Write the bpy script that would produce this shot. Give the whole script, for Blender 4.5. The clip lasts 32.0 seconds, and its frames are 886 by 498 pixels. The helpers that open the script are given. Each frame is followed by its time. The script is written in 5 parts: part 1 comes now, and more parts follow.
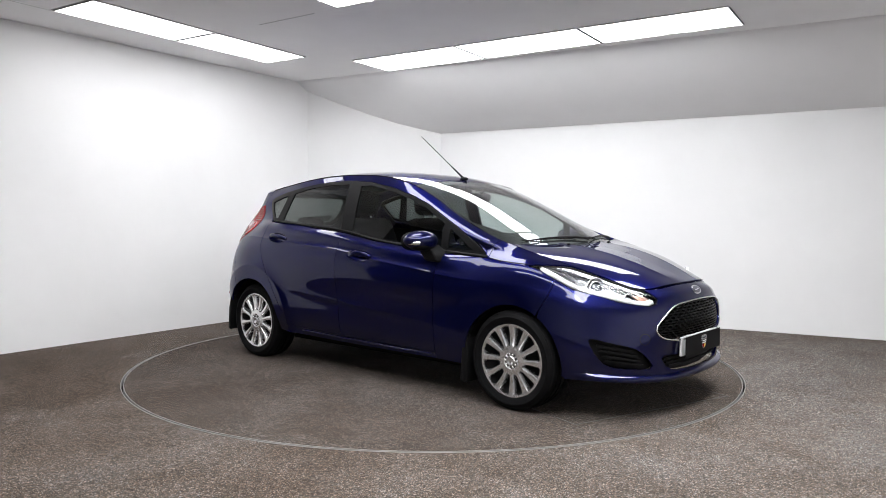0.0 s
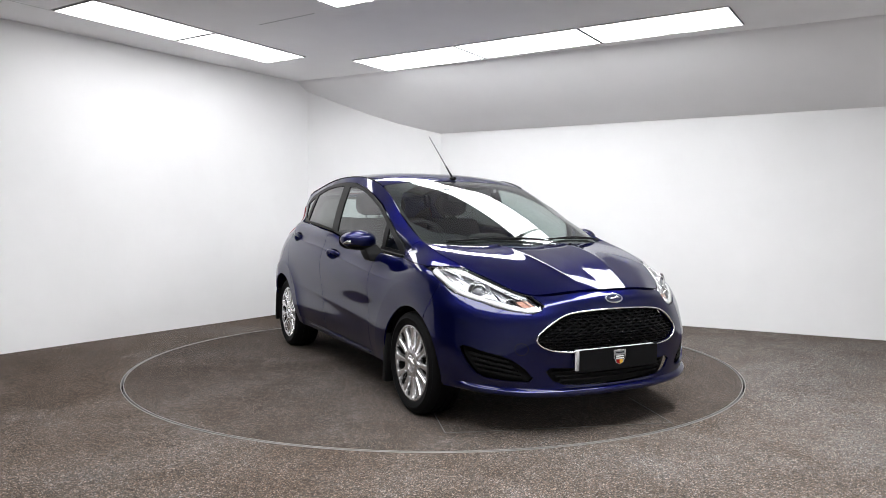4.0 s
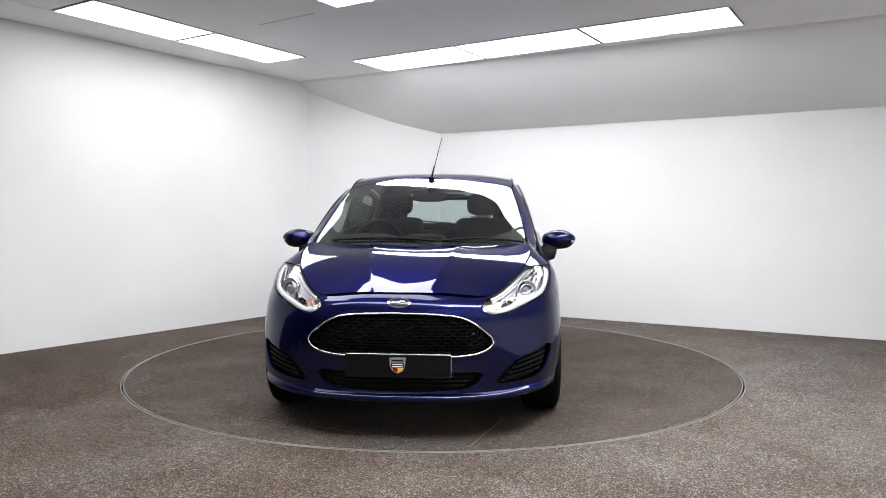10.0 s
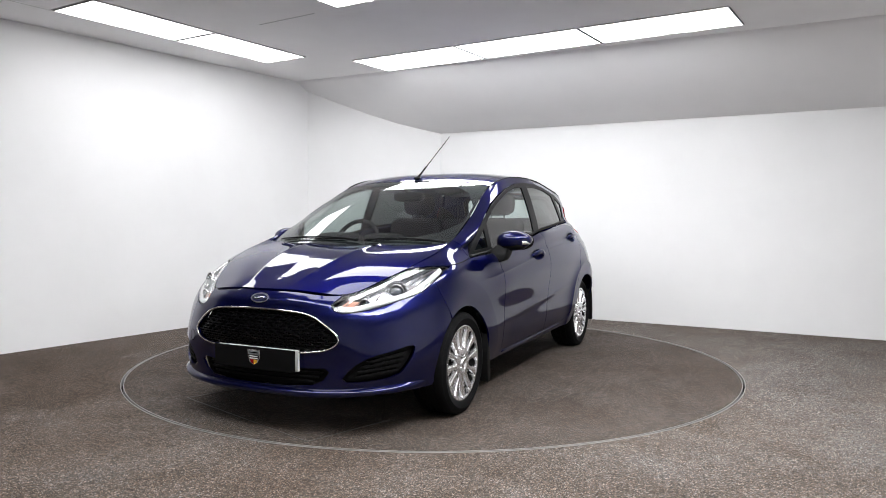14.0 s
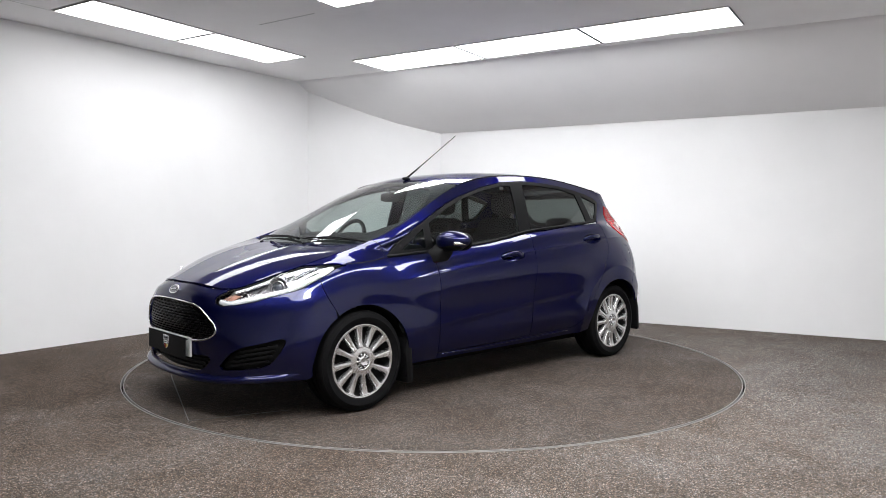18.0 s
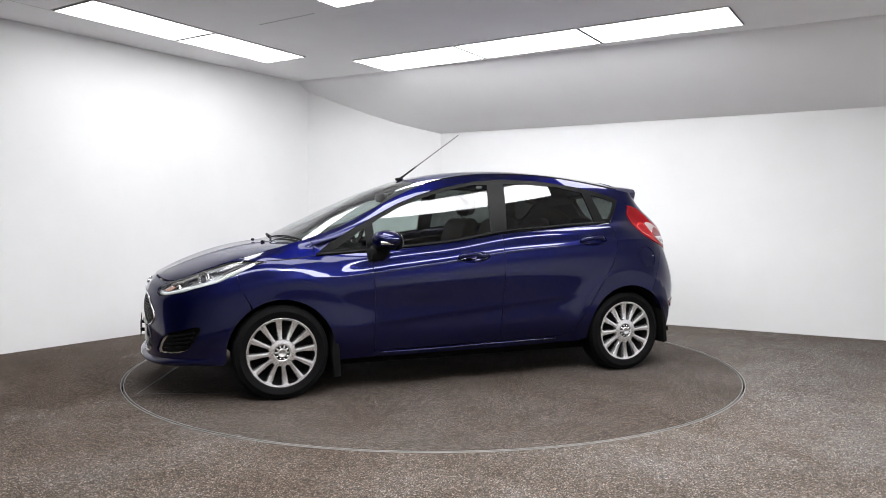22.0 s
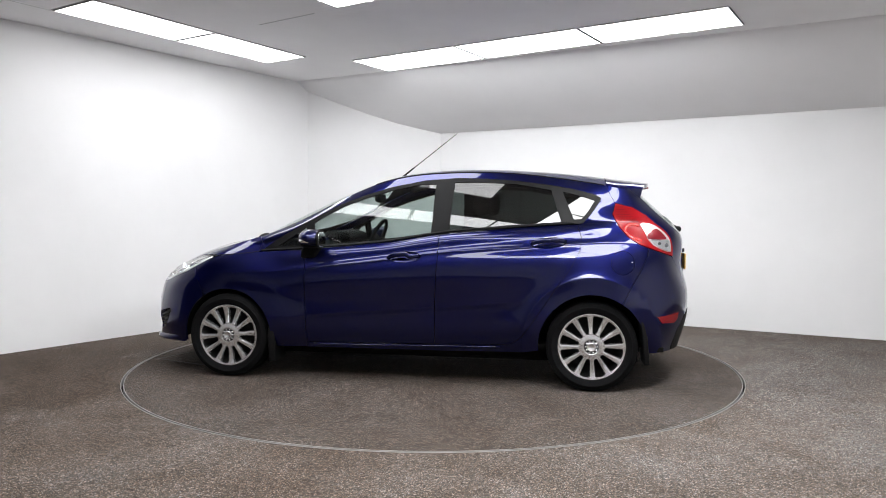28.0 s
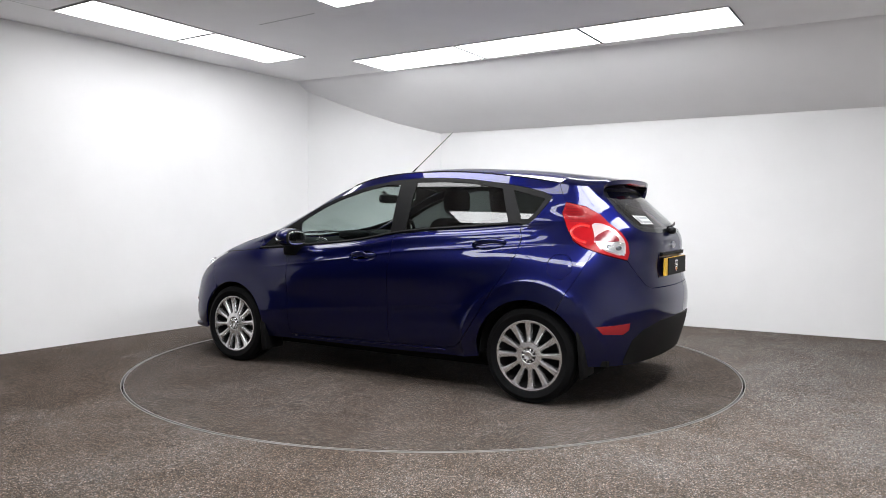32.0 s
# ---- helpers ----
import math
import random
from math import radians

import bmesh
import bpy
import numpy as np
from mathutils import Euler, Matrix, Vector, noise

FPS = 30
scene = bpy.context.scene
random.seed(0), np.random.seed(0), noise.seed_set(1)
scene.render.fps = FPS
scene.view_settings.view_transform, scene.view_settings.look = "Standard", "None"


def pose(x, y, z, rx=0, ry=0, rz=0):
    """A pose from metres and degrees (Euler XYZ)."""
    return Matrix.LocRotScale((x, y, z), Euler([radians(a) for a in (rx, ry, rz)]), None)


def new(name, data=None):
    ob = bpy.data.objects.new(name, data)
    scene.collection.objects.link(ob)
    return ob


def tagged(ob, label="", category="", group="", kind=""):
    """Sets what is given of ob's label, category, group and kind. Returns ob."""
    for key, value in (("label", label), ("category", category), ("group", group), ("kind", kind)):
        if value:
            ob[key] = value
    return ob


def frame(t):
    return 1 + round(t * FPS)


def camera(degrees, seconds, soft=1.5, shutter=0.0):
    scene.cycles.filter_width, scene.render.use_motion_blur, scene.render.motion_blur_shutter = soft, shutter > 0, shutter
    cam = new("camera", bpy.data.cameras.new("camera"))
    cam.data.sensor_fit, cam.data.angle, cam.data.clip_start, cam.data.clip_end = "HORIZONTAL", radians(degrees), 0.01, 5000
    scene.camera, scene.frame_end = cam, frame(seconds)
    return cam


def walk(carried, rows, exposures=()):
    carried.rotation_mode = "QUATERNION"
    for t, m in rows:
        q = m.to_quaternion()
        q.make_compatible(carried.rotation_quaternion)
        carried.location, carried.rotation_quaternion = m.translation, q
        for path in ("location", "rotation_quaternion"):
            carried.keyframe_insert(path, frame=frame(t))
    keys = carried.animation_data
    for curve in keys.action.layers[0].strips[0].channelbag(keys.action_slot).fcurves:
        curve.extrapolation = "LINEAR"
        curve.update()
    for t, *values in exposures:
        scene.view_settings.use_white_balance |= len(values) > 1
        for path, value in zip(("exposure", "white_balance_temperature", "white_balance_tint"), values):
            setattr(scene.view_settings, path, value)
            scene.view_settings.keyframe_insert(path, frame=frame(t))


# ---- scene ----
from mathutils import geometry

# ---- camera ----
cam = camera(62.54, 32.0, soft=0.85)
EYE = (0.0, -5.658, 1.116)
YAW, PITCH, ROLL = 0.64, 2.49, 0.18
CAM_POSE = pose(EYE[0], EYE[1], EYE[2], 90 - PITCH, 0, -YAW) @ pose(0, 0, 0, 0, 0, ROLL)
walk(cam, [(0.0, CAM_POSE), (32.0, CAM_POSE)], exposures=[(0.0, 0.0), (32.0, 0.0)])

# ---- world and light ----
world = bpy.data.worlds.new("studio_world")
scene.world = world
world.use_nodes = True
world.node_tree.nodes["Background"].inputs["Color"].default_value = (0.55, 0.56, 0.6, 1)
world.node_tree.nodes["Background"].inputs["Strength"].default_value = 0.05
PANEL_POWER = 12.7


# ---- materials ----
def material(name, colour, rough=0.5, metal=0.0, coat=0.0, **extra):
    m = bpy.data.materials.new(name)
    m.use_nodes = True
    b = m.node_tree.nodes["Principled BSDF"]
    b.inputs["Base Color"].default_value = (*colour, 1)
    b.inputs["Roughness"].default_value = rough
    b.inputs["Metallic"].default_value = metal
    b.inputs["Coat Weight"].default_value = coat
    b.inputs["Coat Roughness"].default_value = 0.02
    for key, value in extra.items():
        b.inputs[key.replace("_", " ")].default_value = value
    return m


def noise_node(m, scale, detail=4.0, rough=0.6):
    nt = m.node_tree
    tc = nt.nodes.new("ShaderNodeTexCoord")
    n = nt.nodes.new("ShaderNodeTexNoise")
    n.inputs["Scale"].default_value = scale
    n.inputs["Detail"].default_value = detail
    n.inputs["Roughness"].default_value = rough
    nt.links.new(tc.outputs["Object"], n.inputs["Vector"])
    return n


def ramp_node(m, source, stops, interpolation="LINEAR"):
    r = m.node_tree.nodes.new("ShaderNodeValToRGB")
    r.color_ramp.interpolation = interpolation
    while len(r.color_ramp.elements) < len(stops):
        r.color_ramp.elements.new(0.5)
    for e, (at, col) in zip(r.color_ramp.elements, stops):
        e.position = at
        e.color = (*col, 1)
    m.node_tree.links.new(source, r.inputs[0])
    return r


def mix_node(m, a, b, fac, mode="MIX"):
    x = m.node_tree.nodes.new("ShaderNodeMix")
    x.data_type, x.blend_type = "RGBA", mode
    nt = m.node_tree
    for s, v in ((0, fac), (6, a), (7, b)):
        if isinstance(v, (int, float)):
            x.inputs[s].default_value = v
        elif isinstance(v, tuple):
            x.inputs[s].default_value = (*v, 1)
        else:
            nt.links.new(v, x.inputs[s])
    return x.outputs[2]


def bump(m, source, strength, distance):
    nt = m.node_tree
    n = nt.nodes.new("ShaderNodeBump")
    n.inputs["Strength"].default_value = strength
    n.inputs["Distance"].default_value = distance
    nt.links.new(source, n.inputs["Height"])
    nt.links.new(n.outputs["Normal"], nt.nodes["Principled BSDF"].inputs["Normal"])


def base(m):
    return m.node_tree.nodes["Principled BSDF"].inputs["Base Color"]


def carpet_material(name, tint, brown_dim_side=False):
    """Looped carpet of mixed dark, brown and pale tufts."""
    m = material(name, (0.2, 0.18, 0.16), 0.95, Specular_IOR_Level=0.1)
    nt = m.node_tree
    tc = nt.nodes.new("ShaderNodeTexCoord")
    vor = nt.nodes.new("ShaderNodeTexVoronoi")
    vor.inputs["Scale"].default_value = 230.0
    nt.links.new(tc.outputs["Object"], vor.inputs["Vector"])
    sep = nt.nodes.new("ShaderNodeSeparateColor")
    nt.links.new(vor.outputs["Color"], sep.inputs[0])
    speck = ramp_node(m, sep.outputs[0], [(0.0, (0.026, 0.025, 0.024)), (0.3, (0.047, 0.045, 0.043)), (0.6, (0.074, 0.070, 0.066)), (0.84, (0.110, 0.105, 0.100)), (0.97, (0.24, 0.235, 0.23))])
    warm = ramp_node(m, sep.outputs[1], [(0.0, (0.86, 0.98, 1.10)), (0.5, (1.0, 1.0, 1.0)), (1.0, (1.16, 0.99, 0.90))])
    c = mix_node(m, speck.outputs[0], warm.outputs[0], 1.0, "MULTIPLY")
    mid = noise_node(m, 26.0, 3.0, 0.7)
    blot = ramp_node(m, mid.outputs["Fac"], [(0.3, (0.84, 0.84, 0.84)), (0.7, (1.16, 1.16, 1.16))])
    c = mix_node(m, c, blot.outputs[0], 1.0, "MULTIPLY")
    big = noise_node(m, 1.3, 4.0)
    dirt = ramp_node(m, big.outputs["Fac"], [(0.3, tuple(0.86 * t for t in tint)), (0.7, tuple(1.10 * t for t in tint))])
    c = mix_node(m, c, dirt.outputs[0], 1.0, "MULTIPLY")
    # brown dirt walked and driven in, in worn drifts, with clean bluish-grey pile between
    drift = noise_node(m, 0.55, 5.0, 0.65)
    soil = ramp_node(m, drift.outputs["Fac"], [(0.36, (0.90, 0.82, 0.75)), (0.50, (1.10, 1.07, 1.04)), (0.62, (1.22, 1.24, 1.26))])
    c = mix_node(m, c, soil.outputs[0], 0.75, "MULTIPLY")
    lane = noise_node(m, 2.6, 4.0, 0.7)
    smear = ramp_node(m, lane.outputs["Fac"], [(0.36, (0.88, 0.83, 0.78)), (0.58, (1.05, 1.05, 1.05))])
    c = mix_node(m, c, smear.outputs[0], 0.7, "MULTIPLY")
    if brown_dim_side:
        # browner towards -x, with that side's weaker light put into the colour too
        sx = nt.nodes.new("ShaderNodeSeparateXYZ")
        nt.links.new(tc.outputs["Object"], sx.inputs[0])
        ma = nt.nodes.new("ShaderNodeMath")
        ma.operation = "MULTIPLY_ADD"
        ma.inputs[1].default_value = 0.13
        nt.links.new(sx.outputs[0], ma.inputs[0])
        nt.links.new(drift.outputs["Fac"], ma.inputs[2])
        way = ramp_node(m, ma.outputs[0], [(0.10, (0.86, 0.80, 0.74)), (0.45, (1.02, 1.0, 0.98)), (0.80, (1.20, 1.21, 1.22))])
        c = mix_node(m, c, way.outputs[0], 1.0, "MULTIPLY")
    nt.links.new(c, base(m))
    bump(m, vor.outputs["Distance"], 0.5, 0.004)
    return m


def plaster_material(name, colour):
    m = material(name, colour, 0.85, Specular_IOR_Level=0.2)
    n = noise_node(m, 1.1, 5.0)
    r = ramp_node(m, n.outputs["Fac"], [(0.3, tuple(c * 0.965 for c in colour)), (0.7, tuple(min(c * 1.02, 0.91) for c in colour))])
    m.node_tree.links.new(r.outputs[0], base(m))
    f = noise_node(m, 90.0, 3.0)
    bump(m, f.outputs["Fac"], 0.08, 0.002)
    return m


M_WALL = plaster_material("white_wall_paint", (0.84, 0.84, 0.845))
M_CEIL = plaster_material("white_ceiling_paint", (0.88, 0.875, 0.885))
M_BACKWALL = plaster_material("unseen_pale_grey_wall", (0.56, 0.56, 0.57))
M_DARKWALL = plaster_material("unseen_dark_grey_wall", (0.05, 0.05, 0.052))
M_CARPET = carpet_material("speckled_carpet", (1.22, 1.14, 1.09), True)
M_CARPET_DISC = carpet_material("speckled_carpet_disc", (0.92, 0.83, 0.77))
M_METAL_TRIM = material("brushed_trim", (0.30, 0.29, 0.28), 0.6, 0.4)
M_HATCH = material("dull_hatch_trim", (0.11, 0.105, 0.10), 0.55, 0.3)
M_GAP = material("black_gap", (0.012, 0.012, 0.012), 0.8, Specular_IOR_Level=0.08)
M_DIFFUSER = material("glowing_diffuser", (0.9, 0.9, 0.9), 0.5, Emission_Color=(0.975, 0.985, 1.0, 1), Emission_Strength=PANEL_POWER)
# glow cut on some rows to even out the left of the room
M_DIFFUSER_WEAK = material("glowing_diffuser_weak", (0.9, 0.9, 0.9), 0.5, Emission_Color=(0.985, 0.985, 1.0, 1), Emission_Strength=0.62 * PANEL_POWER)
M_DIFFUSER_DIM = material("glowing_diffuser_dim", (0.9, 0.9, 0.9), 0.5, Emission_Color=(0.985, 0.985, 1.0, 1), Emission_Strength=0.58 * PANEL_POWER)
# glow raised on an unseen row to brighten the room's right side
M_DIFFUSER_BOOST = material("glowing_diffuser_boosted", (0.9, 0.9, 0.9), 0.5, Emission_Color=(0.985, 0.99, 1.0, 1), Emission_Strength=1.8 * PANEL_POWER)
M_FRAME = material("white_panel_frame", (0.62, 0.62, 0.62), 0.5)
M_SLIP = material("grey_diffuser_edge", (0.13, 0.13, 0.13), 0.6)
M_SEAM = material("dark_seam", (0.10, 0.10, 0.10), 0.7)


def paint_material():
    """Blue metallic flake under a clear coat."""
    m = material("blue_metallic_paint", (0.005, 0.007, 0.07), 0.33, 0.85, 1.0)
    b = m.node_tree.nodes["Principled BSDF"]
    b.inputs["Coat IOR"].default_value = 1.44
    b.inputs["Specular IOR Level"].default_value = 0.0
    b.inputs["Specular Tint"].default_value = (0.06, 0.07, 0.40, 1)
    b.inputs["Coat Roughness"].default_value = 0.008
    n = noise_node(m, 1400.0, 1.0)
    r = ramp_node(m, n.outputs["Fac"], [(0.35, (0.0027, 0.0039, 0.037)), (0.65, (0.0052, 0.0073, 0.070))])
    m.node_tree.links.new(r.outputs[0], base(m))
    return m


M_PAINT = paint_material()
M_BLACK = material("satin_black_plastic", (0.0055, 0.0055, 0.006), 0.55, Specular_IOR_Level=0.12)
M_GLOSS_BLACK = material("gloss_black", (0.004, 0.004, 0.0045), 0.3, Specular_IOR_Level=0.12)
M_RUBBER = material("tyre_rubber", (0.0055, 0.0055, 0.006), 0.7, Specular_IOR_Level=0.07)
M_CHROME = material("chrome", (0.82, 0.82, 0.83), 0.08, 1.0)
M_SILVER = material("silver_wheel_paint", (0.80, 0.80, 0.81), 0.22, 0.88, 0.35)
M_LAMPBACK = material("lamp_reflector", (0.72, 0.72, 0.74), 0.2, 0.9)
M_GUIDE = material("frosted_light_guide", (0.62, 0.62, 0.63), 0.35)
M_INTERIOR = material("charcoal_interior", (0.010, 0.010, 0.011), 0.75, Specular_IOR_Level=0.08)
M_SEAT = material("charcoal_seat_fabric", (0.011, 0.011, 0.013), 0.95, Specular_IOR_Level=0.08)
M_RED = material("red_lamp_lens", (0.24, 0.005, 0.008), 0.22, coat=0.0, Specular_IOR_Level=0.12)
M_REDBRIGHT = material("bright_red_lens", (0.55, 0.012, 0.012), 0.2, coat=0.4)
M_REFLEX = material("red_reflector_lens", (0.20, 0.005, 0.010), 0.2, coat=0.25)
M_REDDEEP = material("dark_red_lens", (0.15, 0.006, 0.012), 0.2, coat=0.25)
M_AMBER = material("amber_lens", (0.50, 0.26, 0.19), 0.25, 0.2, coat=0.5)
M_WHITE = material("white_plastic", (0.75, 0.75, 0.75), 0.35)
M_YELLOW = material("yellow_plate", (0.62, 0.36, 0.02), 0.4)
M_TRIM = material("window_trim_black", (0.006, 0.006, 0.0065), 0.42, Specular_IOR_Level=0.13)
M_CARD = material("black_card", (0.006, 0.006, 0.0065), 0.5, Specular_IOR_Level=0.06)
M_BADGE = material("badge_blue", (0.006, 0.010, 0.045), 0.2, coat=1.0)
M_STICKER = material("pale_grey_film", (0.42, 0.44, 0.43), 0.5)
M_GREYBAR = material("grey_print", (0.16, 0.17, 0.18), 0.5)
M_PROJ = material("projector_glass", (0.10, 0.11, 0.13), 0.05, coat=1.0)
M_LAMPDARK = material("lamp_grey", (0.17, 0.175, 0.19), 0.2, 0.7)
M_TAILCLEAR = material("clear_tail_lens", (0.60, 0.50, 0.50), 0.18, 0.4, 0.6)
M_RIMDARK = material("black_steel", (0.006, 0.006, 0.006), 0.7, Specular_IOR_Level=0.08)
M_HEADLINER = material("grey_headliner", (0.14, 0.14, 0.135), 0.9, Specular_IOR_Level=0.08)
M_UNDER = material("black_underbody", (0.006, 0.006, 0.006), 0.9, Specular_IOR_Level=0.08)


def glass_material(name, tint, rough=0.0, facing=0.052):
    """Thin glass: a clear tinted pane that also mirrors its surroundings."""
    m = bpy.data.materials.new(name)
    m.use_nodes = True
    nt = m.node_tree
    nt.nodes.clear()
    out = nt.nodes.new("ShaderNodeOutputMaterial")
    clear = nt.nodes.new("ShaderNodeBsdfTransparent")
    clear.inputs["Color"].default_value = (*tint, 1)
    gloss = nt.nodes.new("ShaderNodeBsdfGlossy")
    gloss.inputs["Roughness"].default_value = rough
    gloss.inputs["Color"].default_value = (1, 1, 1, 1)
    lw = nt.nodes.new("ShaderNodeLayerWeight")
    lw.inputs["Blend"].default_value = 0.5
    pw = nt.nodes.new("ShaderNodeMath")
    pw.operation = "POWER"
    pw.inputs[1].default_value = 4.5
    nt.links.new(lw.outputs["Facing"], pw.inputs[0])
    ad = nt.nodes.new("ShaderNodeMath")
    ad.operation = "MULTIPLY_ADD"
    ad.inputs[1].default_value = 0.85
    ad.inputs[2].default_value = facing
    nt.links.new(pw.outputs[0], ad.inputs[0])
    mix = nt.nodes.new("ShaderNodeMixShader")
    nt.links.new(ad.outputs[0], mix.inputs[0])
    nt.links.new(clear.outputs[0], mix.inputs[1])
    nt.links.new(gloss.outputs[0], mix.inputs[2])
    nt.links.new(mix.outputs[0], out.inputs[0])
    return m


M_GLASS = glass_material("tinted_glass", (0.70, 0.77, 0.75))
M_GLASS_SIDE = glass_material("side_glass", (0.60, 0.67, 0.65))
M_GLASS_DARK = glass_material("privacy_glass", (0.105, 0.12, 0.115))
M_CLEAR = glass_material("clear_lens", (0.95, 0.96, 0.97), 0.0, 0.022)


# ---- building helpers ----
def mesh_ob(name, bm, mat, parent=None, label="", smooth=None):
    me = bpy.data.meshes.new(name)
    bm.to_mesh(me)
    bm.free()
    if mat is not None:
        me.materials.append(mat)
    ob = new(name, me)
    if smooth is not None:
        me.shade_smooth() if smooth else me.shade_flat()
    if parent is not None:
        ob.parent = parent
    if label:
        ob["label"] = label
    return ob


def part(name, bm, mat, parent, label="", smooth=True):
    return mesh_ob(name, bm, mat, parent, label, smooth)


def box_bm(lo, hi, bevel=0.0, segs=2):
    bm = bmesh.new()
    bmesh.ops.create_cube(bm, size=1.0)
    for v in bm.verts:
        v.co = Vector([(lo[i] + hi[i]) / 2 + v.co[i] * (hi[i] - lo[i]) for i in range(3)])
    if bevel:
        bmesh.ops.bevel(bm, geom=bm.edges[:], offset=bevel, segments=segs, affect="EDGES", profile=0.5)
    return bm


def prism_bm(poly, z0, z1):
    bm = bmesh.new()
    a = [bm.verts.new((x, y, z0)) for x, y in poly]
    b = [bm.verts.new((x, y, z1)) for x, y in poly]
    bm.faces.new(a[::-1])
    bm.faces.new(b)
    n = len(poly)
    for i in range(n):
        bm.faces.new((a[i], a[(i + 1) % n], b[(i + 1) % n], b[i]))
    bmesh.ops.recalc_face_normals(bm, faces=bm.faces[:])
    return bm


def lathe_bm(profile, steps=48, close=False):
    """Turns (radius, depth) points about the y axis."""
    bm = bmesh.new()
    rings = []
    for k in range(steps):
        a = 2 * math.pi * k / steps
        rings.append([bm.verts.new((r * math.cos(a), d, r * math.sin(a))) for r, d in profile])
    n = len(profile)
    for k in range(steps):
        p, q = rings[k], rings[(k + 1) % steps]
        for i in range(n if close else n - 1):
            bm.faces.new((p[i], q[i], q[(i + 1) % n], p[(i + 1) % n]))
    bmesh.ops.remove_doubles(bm, verts=bm.verts[:], dist=1e-5)
    bmesh.ops.recalc_face_normals(bm, faces=bm.faces[:])
    return bm


def tube_bm(points, radius, sides=8, ends=True):
    """A round bar along points; radius may be a list."""
    pts = [Vector(p) for p in points]
    bm = bmesh.new()
    rings = []
    for i, p in enumerate(pts):
        d = (pts[min(i + 1, len(pts) - 1)] - pts[max(i - 1, 0)]).normalized()
        u = d.cross(Vector((0, 0, 1)) if abs(d.z) < 0.9 else Vector((1, 0, 0))).normalized()
        w = d.cross(u)
        r = radius[i] if isinstance(radius, (list, tuple)) else radius
        rings.append([bm.verts.new(p + r * (math.cos(2 * math.pi * k / sides) * u + math.sin(2 * math.pi * k / sides) * w)) for k in range(sides)])
    for a, b in zip(rings, rings[1:]):
        for k in range(sides):
            bm.faces.new((a[k], a[(k + 1) % sides], b[(k + 1) % sides], b[k]))
    if ends:
        bm.faces.new(rings[0][::-1])
        bm.faces.new(rings[-1])
    bmesh.ops.recalc_face_normals(bm, faces=bm.faces[:])
    return bm


# ---- the studio ----
def structure(name, bm, mat, label, category):
    return tagged(mesh_ob(name, bm, mat, None, "", False), label, category, kind="structure")


CEIL_Z = 2.69
LDIR = Vector((0.5726, 0.8198))     # along the side wall, away from the camera
RDIR = Vector((0.8671, -0.4981))    # along the back wall, towards the camera
LEFT_END = Vector((-1.512, 3.068))
RIGHT_END = Vector((0.067, 3.275))
FAR_LEFT = LEFT_END - 9.5 * LDIR
FAR_RIGHT = RIGHT_END + 7.0 * RDIR
NEAR = FAR_RIGHT - 8.3 * LDIR
THICK = 0.15
LIT_LENGTH = 5.0    # of the white side wall; an unseen dark stand-in beyond
DISC_R = 2.224


def wall(name, a, b, mat, label):
    d = (b - a).normalized()
    n = Vector((-d.y, d.x))
    poly = [a, b, b + n * THICK, a + n * THICK]
    return structure(name, prism_bm([(p.x, p.y) for p in poly], -0.02, 3.0), mat, label, "wall")


